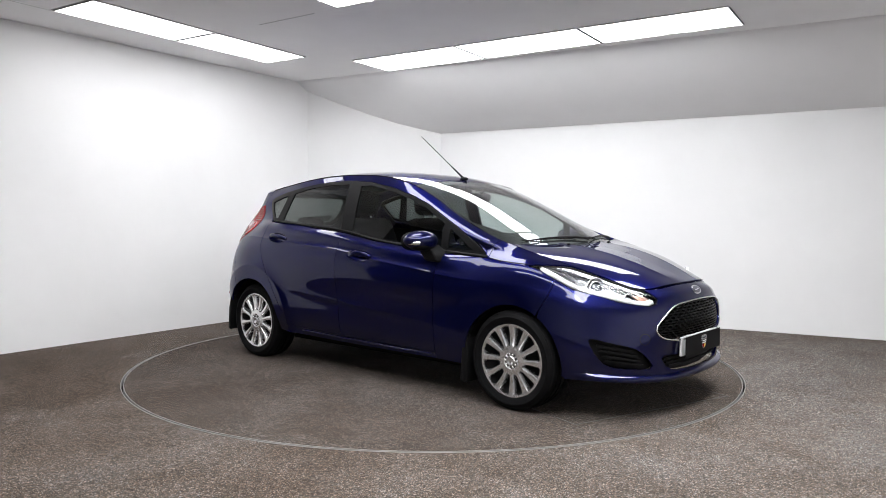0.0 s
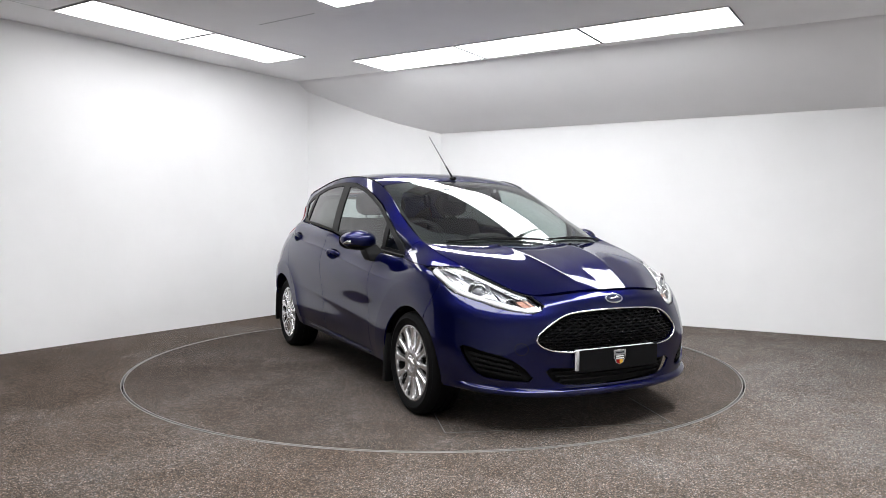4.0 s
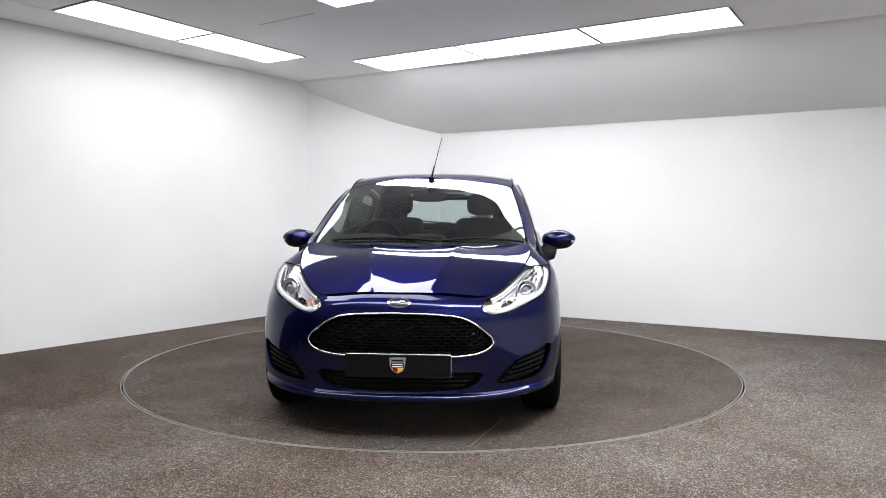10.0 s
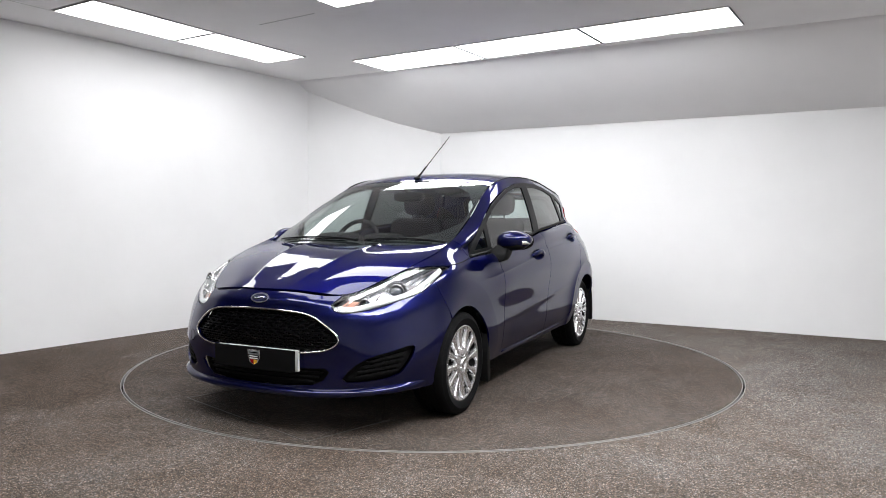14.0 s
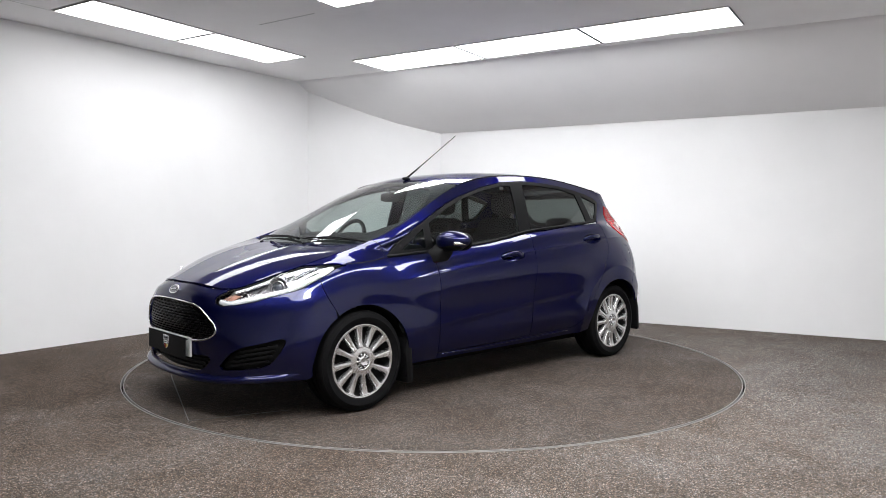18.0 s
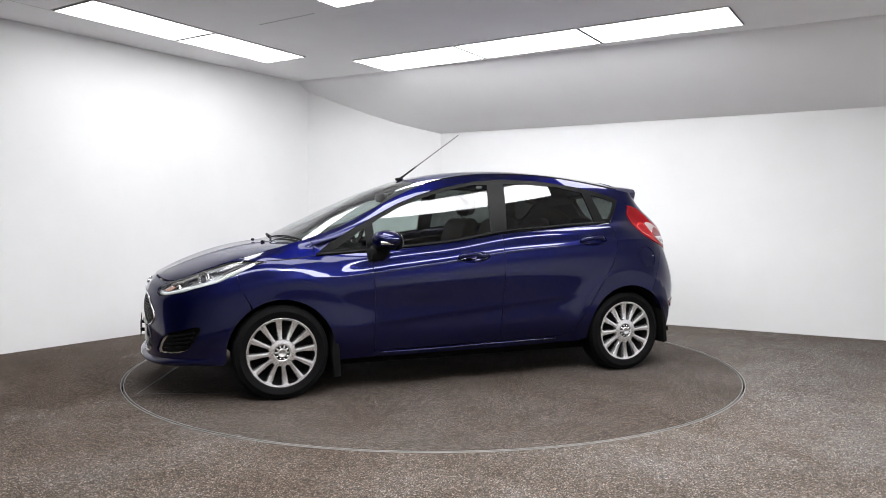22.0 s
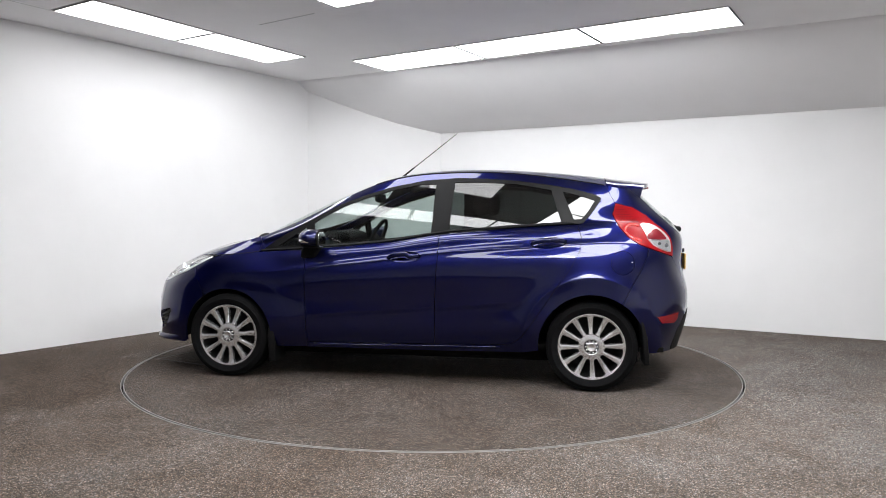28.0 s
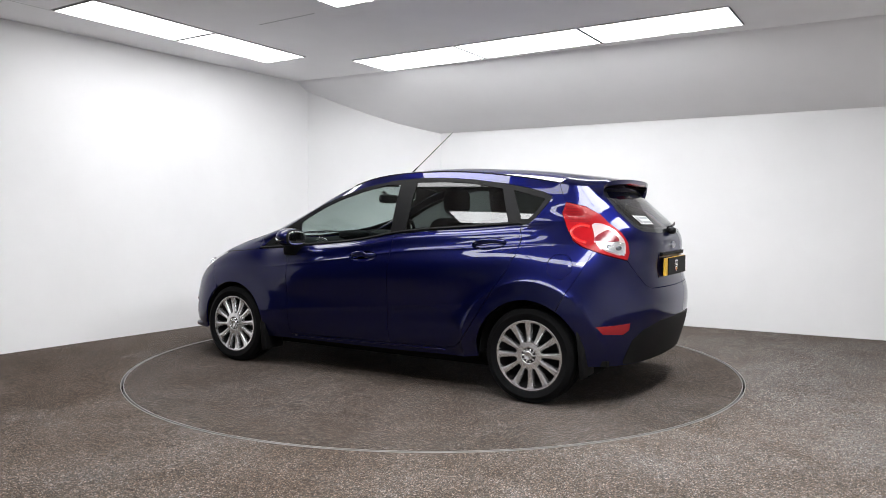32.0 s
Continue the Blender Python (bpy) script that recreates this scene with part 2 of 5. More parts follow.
def build_studio():
    wall("wall_west", LEFT_END - LIT_LENGTH * LDIR, LEFT_END, M_WALL, "plain white painted studio wall")
    # unseen dark stand-in, added so the car's flank mirrors darkness
    wall("wall_south_west", FAR_LEFT, LEFT_END - LIT_LENGTH * LDIR, M_DARKWALL, "unseen dark grey stand-in wall beside the camera")
    wall("wall_north_west", LEFT_END, RIGHT_END, M_WALL, "short white painted wall across the room's corner")
    wall("wall_north", RIGHT_END, FAR_RIGHT, M_WALL, "plain white painted studio wall below a sloping soffit")
    # two unseen closing walls, toned to bounce light and tune the door reflections
    wall("wall_east", FAR_RIGHT, NEAR, M_WALL, "unseen white wall closing the room beside the camera")
    wall("wall_south", NEAR, FAR_LEFT, M_BACKWALL, "unseen pale grey wall closing the room behind the camera")
    # floor with a round opening for the turntable
    bm = bmesh.new()
    n = 128
    inner, outer = [], []
    for k in range(n):
        a = 2 * math.pi * k / n
        inner.append(bm.verts.new(((DISC_R + 0.022) * math.cos(a), (DISC_R + 0.022) * math.sin(a), 0)))
        outer.append(bm.verts.new((14 * math.cos(a), 14 * math.sin(a), 0)))
    low = [bm.verts.new((v.co.x, v.co.y, -0.05)) for v in inner]
    for k in range(n):
        j = (k + 1) % n
        bm.faces.new((inner[k], outer[k], outer[j], inner[j]))
        bm.faces.new((inner[j], low[j], low[k], inner[k]))
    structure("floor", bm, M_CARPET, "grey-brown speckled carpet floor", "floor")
    bm = bmesh.new()
    bmesh.ops.create_circle(bm, cap_ends=True, segments=64, radius=2.4)
    bmesh.ops.translate(bm, verts=bm.verts[:], vec=(0, 0, -0.05))
    structure("floor_pit", bm, M_GAP, "dark pit below the turntable", "floor")
    # metal edging ring of the opening
    structure("floor_trim", lathe_z(((DISC_R + 0.018, -0.03), (DISC_R + 0.018, 0.002), (DISC_R + 0.023, 0.002), (DISC_R + 0.023, -0.03))), M_METAL_TRIM, "thin metal edging ring round the turntable", "trim")
    # flat ceiling
    n2 = Vector((0.4981, 0.8671))
    a = RIGHT_END - n2 * 1.14
    pts = [FAR_LEFT - LDIR * 0.3 - RDIR * 0.3, LEFT_END - RDIR * 0.4 + LDIR * 0.5, a - RDIR * 2.4, a + RDIR * 9.3, NEAR + RDIR * 0.3 - LDIR * 0.3]
    structure("ceiling", prism_bm([(p.x, p.y) for p in pts], CEIL_Z, CEIL_Z + 0.1), M_CEIL, "flat pale grey ceiling with inset light panels", "ceiling")
    a, b = Vector((-1.44, 0.416)), Vector((-0.939, 0.072))
    w = (b - a).normalized().orthogonal() * 0.002
    structure("ceiling_trim", prism_bm([tuple(a - w), tuple(b - w), tuple(b + w), tuple(a + w)], CEIL_Z - 0.002, CEIL_Z + 0.02), M_SEAM, "thin dark ceiling joint", "trim")
    # curved soffit down to the back wall
    prof = [(-0.02, 2.126), (0.0, 2.133), (0.168, 2.189), (0.334, 2.251), (0.539, 2.351), (0.743, 2.464), (0.95, 2.588), (1.08, 2.662), (1.145, 2.689)]
    bm = bmesh.new()
    rows = []
    for d, z in prof + [(1.145, 2.78), (-0.02, 2.78)]:
        p = RIGHT_END - n2 * d
        rows.append([bm.verts.new((*(p + RDIR * s), z)) for s in (-1.75, 9.2)])
    for i in range(len(rows)):
        q = rows[(i + 1) % len(rows)]
        bm.faces.new((rows[i][0], rows[i][1], q[1], q[0]))
    bmesh.ops.recalc_face_normals(bm, faces=bm.faces[:])
    ob = structure("ceiling_soffit", bm, M_CEIL, "sloping pale grey soffit above the back wall", "ceiling")
    ob.data.shade_smooth()


def lathe_z(profile, steps=160):
    bm = bmesh.new()
    rings = []
    for k in range(steps):
        a = 2 * math.pi * k / steps
        rings.append([bm.verts.new((r * math.cos(a), r * math.sin(a), z)) for r, z in profile])
    for k in range(steps):
        p, q = rings[k], rings[(k + 1) % steps]
        for i in range(len(profile) - 1):
            bm.faces.new((p[i], q[i], q[i + 1], p[i + 1]))
    bmesh.ops.recalc_face_normals(bm, faces=bm.faces[:])
    return bm


def light_panel(corner, along, length, width, lit=True, glow=None, slip=None):
    """One inset panel; corner is its start, along its long way, its width lies to the right of that way."""
    along = Vector(along).normalized()
    side = Vector((along.y, -along.x))
    ob = tagged(new("ceiling_light"), "square-edged white ceiling light panel, lit" if lit else "white ceiling panel, not lit", "ceiling light", "studio ceiling lights")
    ang = math.degrees(math.atan2(along.y, along.x))
    ob.matrix_basis = pose(corner[0], corner[1], CEIL_Z, 0, 0, ang)
    e = 0.012
    part("frame", join(*[box_bm(lo, hi) for lo, hi in (((0, -width, -0.010), (length, -width + e, 0.0)), ((0, -e, -0.010), (length, 0, 0.0)))]), M_FRAME, ob, smooth=False)
    for x0, x1 in ((0, e), (length - e, length)):
        part("end_bar", box_bm((x0, -width + e, -0.010), (x1, -e, 0.0)), M_SLIP, ob, "thin grey end bar", smooth=False)
    part("diffuser", box_bm((e, -width + e, -0.009), (length - e, -e, -0.002)), (glow or M_DIFFUSER) if lit else M_CEIL, ob, "glowing white diffuser" if lit else "", smooth=False)
    if slip:
        a, b = Vector(slip[0]), Vector(slip[1])
        w = (b - a).normalized().orthogonal() * 0.0035
        part("slipped_edge", prism_bm([tuple(a - w), tuple(b - w), tuple(b + w), tuple(a + w)], -0.014, -0.0095), M_SLIP, ob, "grey edge of a slipped diffuser", smooth=False)
    return ob


U1 = Vector((0.838, -0.545))    # way of the panel rows
U2 = Vector((0.545, 0.838))


def grid_spot(a, b):
    """A place on the ceiling's own grid: a along the panel rows, b across them."""
    return U1 * a + U2 * b


def build_lights():
    # far row, side row, near row, the row opposite the side row, and the middle panel
    for k in range(3):
        light_panel(grid_spot(-1.655 + 1.20 * k, 1.615), U1, 1.19, 0.60, True, None, ((.072, -.107), (.751, -.010)) if k == 2 else None)
    p = Vector((-2.93, 0.02))
    for k in range(2):
        light_panel(p + U2 * (1.12 * k), U2, 1.105, 0.53, True, M_DIFFUSER_DIM, ((.045, -.126), (.872, -.021)) if k == 1 else None)
    light_panel(p - U2 * 1.12, U2, 1.105, 0.53, False)
    for k in range(2):
        light_panel(grid_spot(-1.15 + 1.20 * k, -1.38), U1, 1.19, 0.60, True, M_DIFFUSER_WEAK)
    for k in range(3):
        light_panel(grid_spot(-0.75 + 1.20 * k, -2.85), U1, 1.19, 0.60, True)
    for k in range(3):
        light_panel(grid_spot(2.25, -3.15 + 1.20 * k), U2, 1.19, 0.60, True, M_DIFFUSER_BOOST)
    light_panel(grid_spot(-0.56, -0.495), U1, 1.12, 0.60)


def build_turntable():
    disc = tagged(new("turntable"), "round carpeted car turntable set flush in the floor", "turntable")
    bm = bmesh.new()
    bmesh.ops.create_circle(bm, cap_ends=True, segments=128, radius=DISC_R)
    ext = bmesh.ops.extrude_face_region(bm, geom=bm.faces[:])
    bmesh.ops.translate(bm, verts=[v for v in ext["geom"] if isinstance(v, bmesh.types.BMVert)], vec=(0, 0, -0.04))
    bmesh.ops.recalc_face_normals(bm, faces=bm.faces[:])
    part("top", bm, M_CARPET_DISC, disc, "speckled carpet top", smooth=False)
    part("edging", lathe_z(((DISC_R, -0.03), (DISC_R, 0.002), (DISC_R + 0.005, 0.002), (DISC_R + 0.005, -0.03))), M_METAL_TRIM, disc, "thin metal edge", smooth=False)
    # outline of the service hatch
    a, u, v = Vector((1.745, -0.83)), Vector((0.315, 0.949)), Vector((-0.949, 0.315))
    for p, d, n in ((a, u, 1.25), (a, v, 0.55), (a + u * 1.25, v, 0.55)):
        q = p + d * n
        w = Vector((-d.y, d.x)) * 0.0025
        part("hatch_edge", prism_bm([tuple(p - w), tuple(q - w), tuple(q + w), tuple(p + w)], -0.01, 0.0025), M_HATCH, disc, "thin metal hatch edge", smooth=False)
    return disc


# ---- the car: a lofted body skin ----
# Section lines from the front centre round the near side to the rear centre: x forward, y outward, z up.
X_OFF, Y_OFF = 0.067, 0.005
SILL_LINE = [(2.03, 0, .20), (2.01, .27, .20), (1.95, .48, .205), (1.85, .63, .215), (1.70, .745, .225), (1.53, .80, .23), (1.2445, .80, .23), (.9, .80, .215), (.65, .80, .215), (.4, .80, .215), (.1, .80, .22), (-.25, .80, .225), (-.8, .80, .235), (-1.2445, .79, .25), (-1.55, .765, .25), (-1.75, .62, .25), (-1.83, .38, .25), (-1.86, 0, .25)]
LOW_LINE = [(2.014, 0, 0.36), (2.0, 0.26, 0.36), (1.956, 0.47, 0.36), (1.865, 0.64, 0.36), (1.72, 0.76, 0.36), (1.53, 0.824, 0.37), (1.2445, 0.838, 0.38), (0.9, 0.845, 0.33), (0.65, 0.838, 0.33), (0.4, 0.836, 0.33), (0.1, 0.836, 0.335), (-0.25, 0.838, 0.34), (-0.8, 0.845, 0.36), (-1.2445, 0.846, 0.4), (-1.55, 0.82, 0.42), (-1.775, 0.66, 0.44), (-1.88, 0.4, 0.45), (-1.915, 0, 0.45)]
MID_LINE = [(2.04, 0, 0.53), (2.025, 0.25, 0.53), (1.96, 0.46, 0.53), (1.855, 0.625, 0.53), (1.71, 0.75, 0.54), (1.52, 0.822, 0.56), (1.2445, 0.839, 0.6), (0.9, 0.848, 0.57), (0.65, 0.848, 0.54), (0.4, 0.846, 0.53), (0.1, 0.848, 0.53), (-0.25, 0.852, 0.54), (-0.8, 0.858, 0.57), (-1.2445, 0.856, 0.64), (-1.55, 0.83, 0.63), (-1.79, 0.66, 0.6), (-1.89, 0.4, 0.6), (-1.92, 0, 0.6)]
SHOULDER = [(2.01, 0, 0.65), (1.995, 0.25, 0.648), (1.93, 0.455, 0.64), (1.82, 0.61, 0.64), (1.68, 0.735, 0.66), (1.5, 0.800, 0.7), (1.2445, 0.831, 0.745), (0.9, 0.838, 0.745), (0.65, 0.848, 0.77), (0.4, 0.85, 0.8), (0.1, 0.848, 0.835), (-0.25, 0.845, 0.884), (-0.8, 0.833, 0.923), (-1.2445, 0.797, 0.956), (-1.55, 0.735, 0.945), (-1.735, 0.63, 0.86), (-1.845, 0.4, 0.8), (-1.875, 0, 0.79)]
BELT = [(1.985, 0, 0.7), (1.97, 0.245, 0.697), (1.9, 0.44, 0.685), (1.77, 0.575, 0.72), (1.62, 0.68, 0.77), (1.45, 0.755, 0.815), (1.2445, 0.782, 0.855), (0.9, 0.76, 0.888), (0.65, 0.764, 0.905), (0.4, 0.764, 0.928), (0.1, 0.764, 0.955), (-0.25, 0.763, 1.01), (-0.8, 0.741, 1.05), (-1.2445, 0.693, 1.085), (-1.5, 0.622, 1.09), (-1.7, 0.56, 1.06), (-1.82, 0.4, 1.03), (-1.86, 0, 1.015)]
GLASS_MID = [(1.968, 0, 0.717), (1.952, 0.238, 0.712), (1.88, 0.435, 0.7), (1.735, 0.56, 0.75), (1.58, 0.65, 0.805), (1.425, 0.71, 0.852), (1.2445, 0.732, 0.893), (0.9, 0.713, 0.96), (0.65, 0.714, 1.05), (0.4, 0.706, 1.13), (0.1, 0.7, 1.19), (-0.25, 0.686, 1.25), (-0.8, 0.673, 1.25), (-1.2445, 0.634, 1.22), (-1.46, 0.606, 1.2), (-1.6, 0.5, 1.19), (-1.68, 0.35, 1.18), (-1.71, 0, 1.18)]
ROOF_EDGE = [(1.95, 0, 0.73), (1.935, 0.23, 0.725), (1.86, 0.43, 0.715), (1.7, 0.545, 0.775), (1.54, 0.62, 0.835), (1.4, 0.655, 0.88), (1.2445, 0.675, 0.925), (0.9, 0.650, 1.036), (0.65, 0.626, 1.152), (0.4, 0.592, 1.278), (0.1, 0.588, 1.380), (-0.25, 0.586, 1.419), (-0.8, 0.579, 1.405), (-1.2445, 0.572, 1.345), (-1.42, 0.572, 1.315), (-1.5, 0.47, 1.315), (-1.53, 0.28, 1.325), (-1.545, 0, 1.335)]
LINES = np.array([SILL_LINE, LOW_LINE, MID_LINE, SHOULDER, BELT, GLASS_MID, ROOF_EDGE], float)


def spline(t, y):
    """Natural cubic spline through (t, y); y may have several columns."""
    n = len(t)
    h = np.diff(t)
    a = np.zeros((n, n))
    r = np.zeros((n,) + y.shape[1:])
    a[0, 0] = a[-1, -1] = 1
    for i in range(1, n - 1):
        a[i, i - 1], a[i, i], a[i, i + 1] = h[i - 1], 2 * (h[i - 1] + h[i]), h[i]
        r[i] = 6 * ((y[i + 1] - y[i]) / h[i] - (y[i] - y[i - 1]) / h[i - 1])
    m = np.linalg.solve(a, r.reshape(n, -1)).reshape(r.shape)

    def at(s):
        s = np.asarray(s, float)
        i = np.clip(np.searchsorted(t, s) - 1, 0, n - 2)
        d, e = s - t[i], t[i + 1] - s
        hi = h[i]
        sh = (len(s),) + (1,) * (y.ndim - 1)
        d, e, hi = d.reshape(sh), e.reshape(sh), hi.reshape(sh)
        return (m[i] * e ** 3 + m[i + 1] * d ** 3) / (6 * hi) + (y[i] / hi - m[i] * hi / 6) * e + (y[i + 1] / hi - m[i + 1] * hi / 6) * d
    return at


def build_chart():
    mid = LINES[2]
    p = np.concatenate([[0], np.cumsum(np.linalg.norm(np.diff(mid, axis=0), axis=1))])
    flip = np.array([1, -1, 1.0])
    rows = LINES.transpose(1, 0, 2)
    full = np.concatenate([rows[8:0:-1] * flip, rows, rows[-2:-9:-1] * flip])
    t = np.concatenate([-p[8:0:-1], p, 2 * p[-1] - p[-2:-9:-1]])
    return p, spline(t, full)


P_KNOTS, SKIN = build_chart()
P_END = P_KNOTS[-1]


def section_at(z, rows):
    """Cubic through the section lines: x and y at height z for each column of rows."""
    zz = rows[:, :, 2]
    h = np.diff(zz, axis=1)
    out = []
    i = np.clip((z[:, None] >= zz).sum(1) - 1, 0, zz.shape[1] - 2)
    k = np.arange(len(z))
    hh = h[k, i]
    t = (z - zz[k, i]) / hh
    for c in (0, 1):
        v = rows[:, :, c]
        d = np.diff(v, axis=1) / h
        m = np.zeros_like(v)
        m[:, 0], m[:, -1] = d[:, 0], d[:, -1]
        m[:, 1:-1] = (h[:, :-1] * d[:, 1:] + h[:, 1:] * d[:, :-1]) / (h[:, :-1] + h[:, 1:])
        t2, t3 = t * t, t ** 3
        out.append(v[k, i] * (2 * t3 - 3 * t2 + 1) + m[k, i] * hh * (t3 - 2 * t2 + t) + v[k, i + 1] * (3 * t2 - 2 * t3) + m[k, i + 1] * hh * (t3 - t2))
    return out


def ramp(v, a, b):
    t = np.clip((v - a) / (b - a), 0, 1)
    return t * t * (3 - 2 * t)


WHEEL_X, HUB_Z, TYRE_R, FRONT_ARCH, REAR_ARCH = 1.2445, 0.29, 0.292, 0.324, 0.337


FLARE_F, FLARE_R = 0.470, 0.446


def swell_line(x):
    return 0.500 - 0.085 * x


def skin(pz):
    """Points of the body skin for rows of (p, z)."""
    pz = np.atleast_2d(np.asarray(pz, float))
    rows = SKIN(pz[:, 0])
    z = pz[:, 1]
    x, y = section_at(z, rows)
    sg = np.sign(y)
    along = ramp(x, -1.6, -1.3) * (1 - ramp(x, 0.60, 1.10))
    # tucked-in hollow under the shoulder crease
    d = np.maximum(rows[:, 3, 2] - z, 0)
    off = -0.010 * along * (1 - np.exp(-d / 0.018)) * np.exp(-d / 0.08)
    # fuller flank that turns in close below the windows
    u = np.clip((z - rows[:, 3, 2]) / (rows[:, 4, 2] - rows[:, 3, 2]), 0, 1)
    off = off + 0.25 * u ** 2.5 * (1 - u) * ramp(x, -1.45, -1.2) * (1 - ramp(x, 0.7, 1.0))
    # rounded lip on the crease itself
    d = np.maximum(z - rows[:, 3, 2], 0)
    off = off + 0.007 * along * np.exp(-d / 0.018)
    # rounded pillars and roof rail
    t = np.clip((z - rows[:, 5, 2]) / (rows[:, 6, 2] - rows[:, 5, 2]), 0, 1)
    off = off + (0.012 + 0.022 * ramp(x, -0.1, 0.4)) * 4 * t * (1 - t) * ramp(x, -1.4, -1.2) * (1 - ramp(x, 0.95, 1.15))
    # hollow below the upper edge of the door's lower swell
    doors = ramp(x, -0.98, -0.60) * (1 - ramp(x, 0.50, 0.98))
    d = np.maximum(swell_line(x) - z, 0)
    off = off - 0.009 * doors * (1 - np.exp(-d / 0.03)) * np.exp(-d / 0.19)
    # flared wheel arches with a crisp upper edge
    for cx, edge, rise, fade in ((WHEEL_X, FLARE_F, 0.005, 0.12), (-WHEEL_X, FLARE_R, 0.022, 0.05)):
        r = np.hypot(x - cx, z - HUB_Z)
        off = off + rise * np.exp(-np.maximum(r - edge, 0) / fade) * ramp(np.abs(y), 0.6, 0.7)
    return np.stack([x, y + sg * off, z], 1)


def solve_p(value, z, axis, lo, hi, rising):
    value, z = np.asarray(value, float), np.asarray(z, float)
    a, b = np.full(len(z), lo), np.full(len(z), hi)
    for _ in range(40):
        m = (a + b) / 2
        v = skin(np.stack([m, z], 1))[:, axis]
        up = (v < value) == rising
        a, b = np.where(up, m, a), np.where(up, b, m)
    return np.stack([(a + b) / 2, z], 1)


def from_side(pts):
    """(x, z) of the side view to the skin's own (p, z)."""
    q = np.array(pts, float)
    return solve_p(q[:, 0], q[:, 1], 0, 0.0, P_END, False)


def from_front(pts):
    """(y, z) of the front view; negative y is the other side."""
    q = np.array(pts, float)
    s = np.sign(q[:, 0])
    r = solve_p(np.abs(q[:, 0]), q[:, 1], 1, 0.0, P_KNOTS[6], True)
    r[:, 0] *= np.where(s == 0, 1, s)
    return r


def from_rear(pts):
    q = np.array(pts, float)
    s = np.sign(q[:, 0])
    r = solve_p(np.abs(q[:, 0]), q[:, 1], 1, P_KNOTS[13], P_END, False)
    r[:, 0] = np.where(s < 0, 2 * P_END - r[:, 0], r[:, 0])
    return r


def edge_line(row, a, b, n=24):
    """(p, z) points on one section line (0 sill .. 6 roof edge) between the p values a and b."""
    p = np.linspace(a, b, n)
    return np.stack([p, SKIN(p)[:, row, 2]], 1)


def dense(pts, step=0.025, closed=True):
    pts = [np.asarray(q, float) for q in pts]
    out = []
    n = len(pts)
    for i in range(n if closed else n - 1):
        a, b = pts[i], pts[(i + 1) % n]
        k = max(1, int(math.ceil(np.linalg.norm(b - a) / step)))
        out += [a + (b - a) * j / k for j in range(k)]
    if not closed:
        out.append(pts[-1])
    return np.array(out)


def rounded(pts, times=2):
    """Cuts the corners of a closed outline."""
    q = np.array(pts, float)
    for _ in range(times):
        nx = np.roll(q, -1, axis=0)
        q = np.stack([0.75 * q + 0.25 * nx, 0.25 * q + 0.75 * nx], 1).reshape(-1, 2)
    return q


def smooth_line(pts, n=40):
    """A smooth open line through a few points."""
    q = np.array(pts, float)
    t = np.concatenate([[0], np.cumsum(np.linalg.norm(np.diff(q, axis=0), axis=1))])
    return spline(t, q)(np.linspace(0, t[-1], n))


def inside(pts, poly):
    x, y = pts[:, 0], pts[:, 1]
    c = np.zeros(len(pts), bool)
    a = poly
    b = np.roll(poly, -1, axis=0)
    for (x1, y1), (x2, y2) in zip(a, b):
        if y1 != y2:
            hit = ((y1 > y) != (y2 > y)) & (x < (x2 - x1) * (y - y1) / (y2 - y1) + x1)
            c ^= hit
    return c


def clearance(pts, poly):
    a, b = poly, np.roll(poly, -1, axis=0)
    best = np.full(len(pts), 9.0)
    for p, q in zip(a, b):
        d = q - p
        l = d @ d
        if l < 1e-12:
            continue
        t = np.clip(((pts - p) @ d) / l, 0, 1)
        best = np.minimum(best, np.linalg.norm(pts - p - t[:, None] * d, axis=1))
    return best


def shrink(poly, by):
    """Moves a closed outline inward by a small distance."""
    if by == 0:
        return poly
    area = 0.5 * np.sum(poly[:, 0] * np.roll(poly[:, 1], -1) - np.roll(poly[:, 0], -1) * poly[:, 1])
    d = np.roll(poly, -1, axis=0) - np.roll(poly, 1, axis=0)
    n = np.stack([-d[:, 1], d[:, 0]], 1)
    n /= np.maximum(np.linalg.norm(n, axis=1), 1e-9)[:, None]
    return poly + n * by * (1 if area > 0 else -1)


def triangulate(outer, holes, step, extra=None):
    loops = [outer] + list(holes)
    verts, edges = [], []
    for lp in loops:
        k = len(verts)
        verts += [tuple(q) for q in lp]
        edges += [(k + i, k + (i + 1) % len(lp)) for i in range(len(lp))]
    lo, hi = outer.min(0), outer.max(0)
    nx, ny = int((hi[0] - lo[0]) / step) + 2, int((hi[1] - lo[1]) / (step * 0.87)) + 2
    g = np.array([(lo[0] + (i + 0.5 * (j % 2)) * step, lo[1] + j * step * 0.87) for j in range(ny) for i in range(nx)])
    ok = inside(g, outer) & (clearance(g, outer) > step * 0.45)
    for h in holes:
        ok &= ~inside(g, h) & (clearance(g, h) > step * 0.45)
    g = g[ok]
    if extra is not None:
        e = extra[inside(extra, outer) & (clearance(extra, outer) > 0.004)]
        for h in holes:
            e = e[~inside(e, h) & (clearance(e, h) > 0.004)]
        if len(e):
            far = np.array([np.min(np.abs(e - q).sum(1)) for q in g]) > step * 0.4 if len(g) else np.ones(0, bool)
            g = np.concatenate([g[far], e])
    verts += [tuple(q) for q in g]
    v, _, f, *_ = geometry.delaunay_2d_cdt([Vector(q) for q in verts], edges, [], 0, 1e-6)
    v = np.array([(q.x, q.y) for q in v])
    f = np.array([t for t in f if len(t) == 3])
    mid = v[f].mean(1)
    keep = inside(mid, outer)
    for h in holes:
        keep &= ~inside(mid, h)
    return v, f[keep]


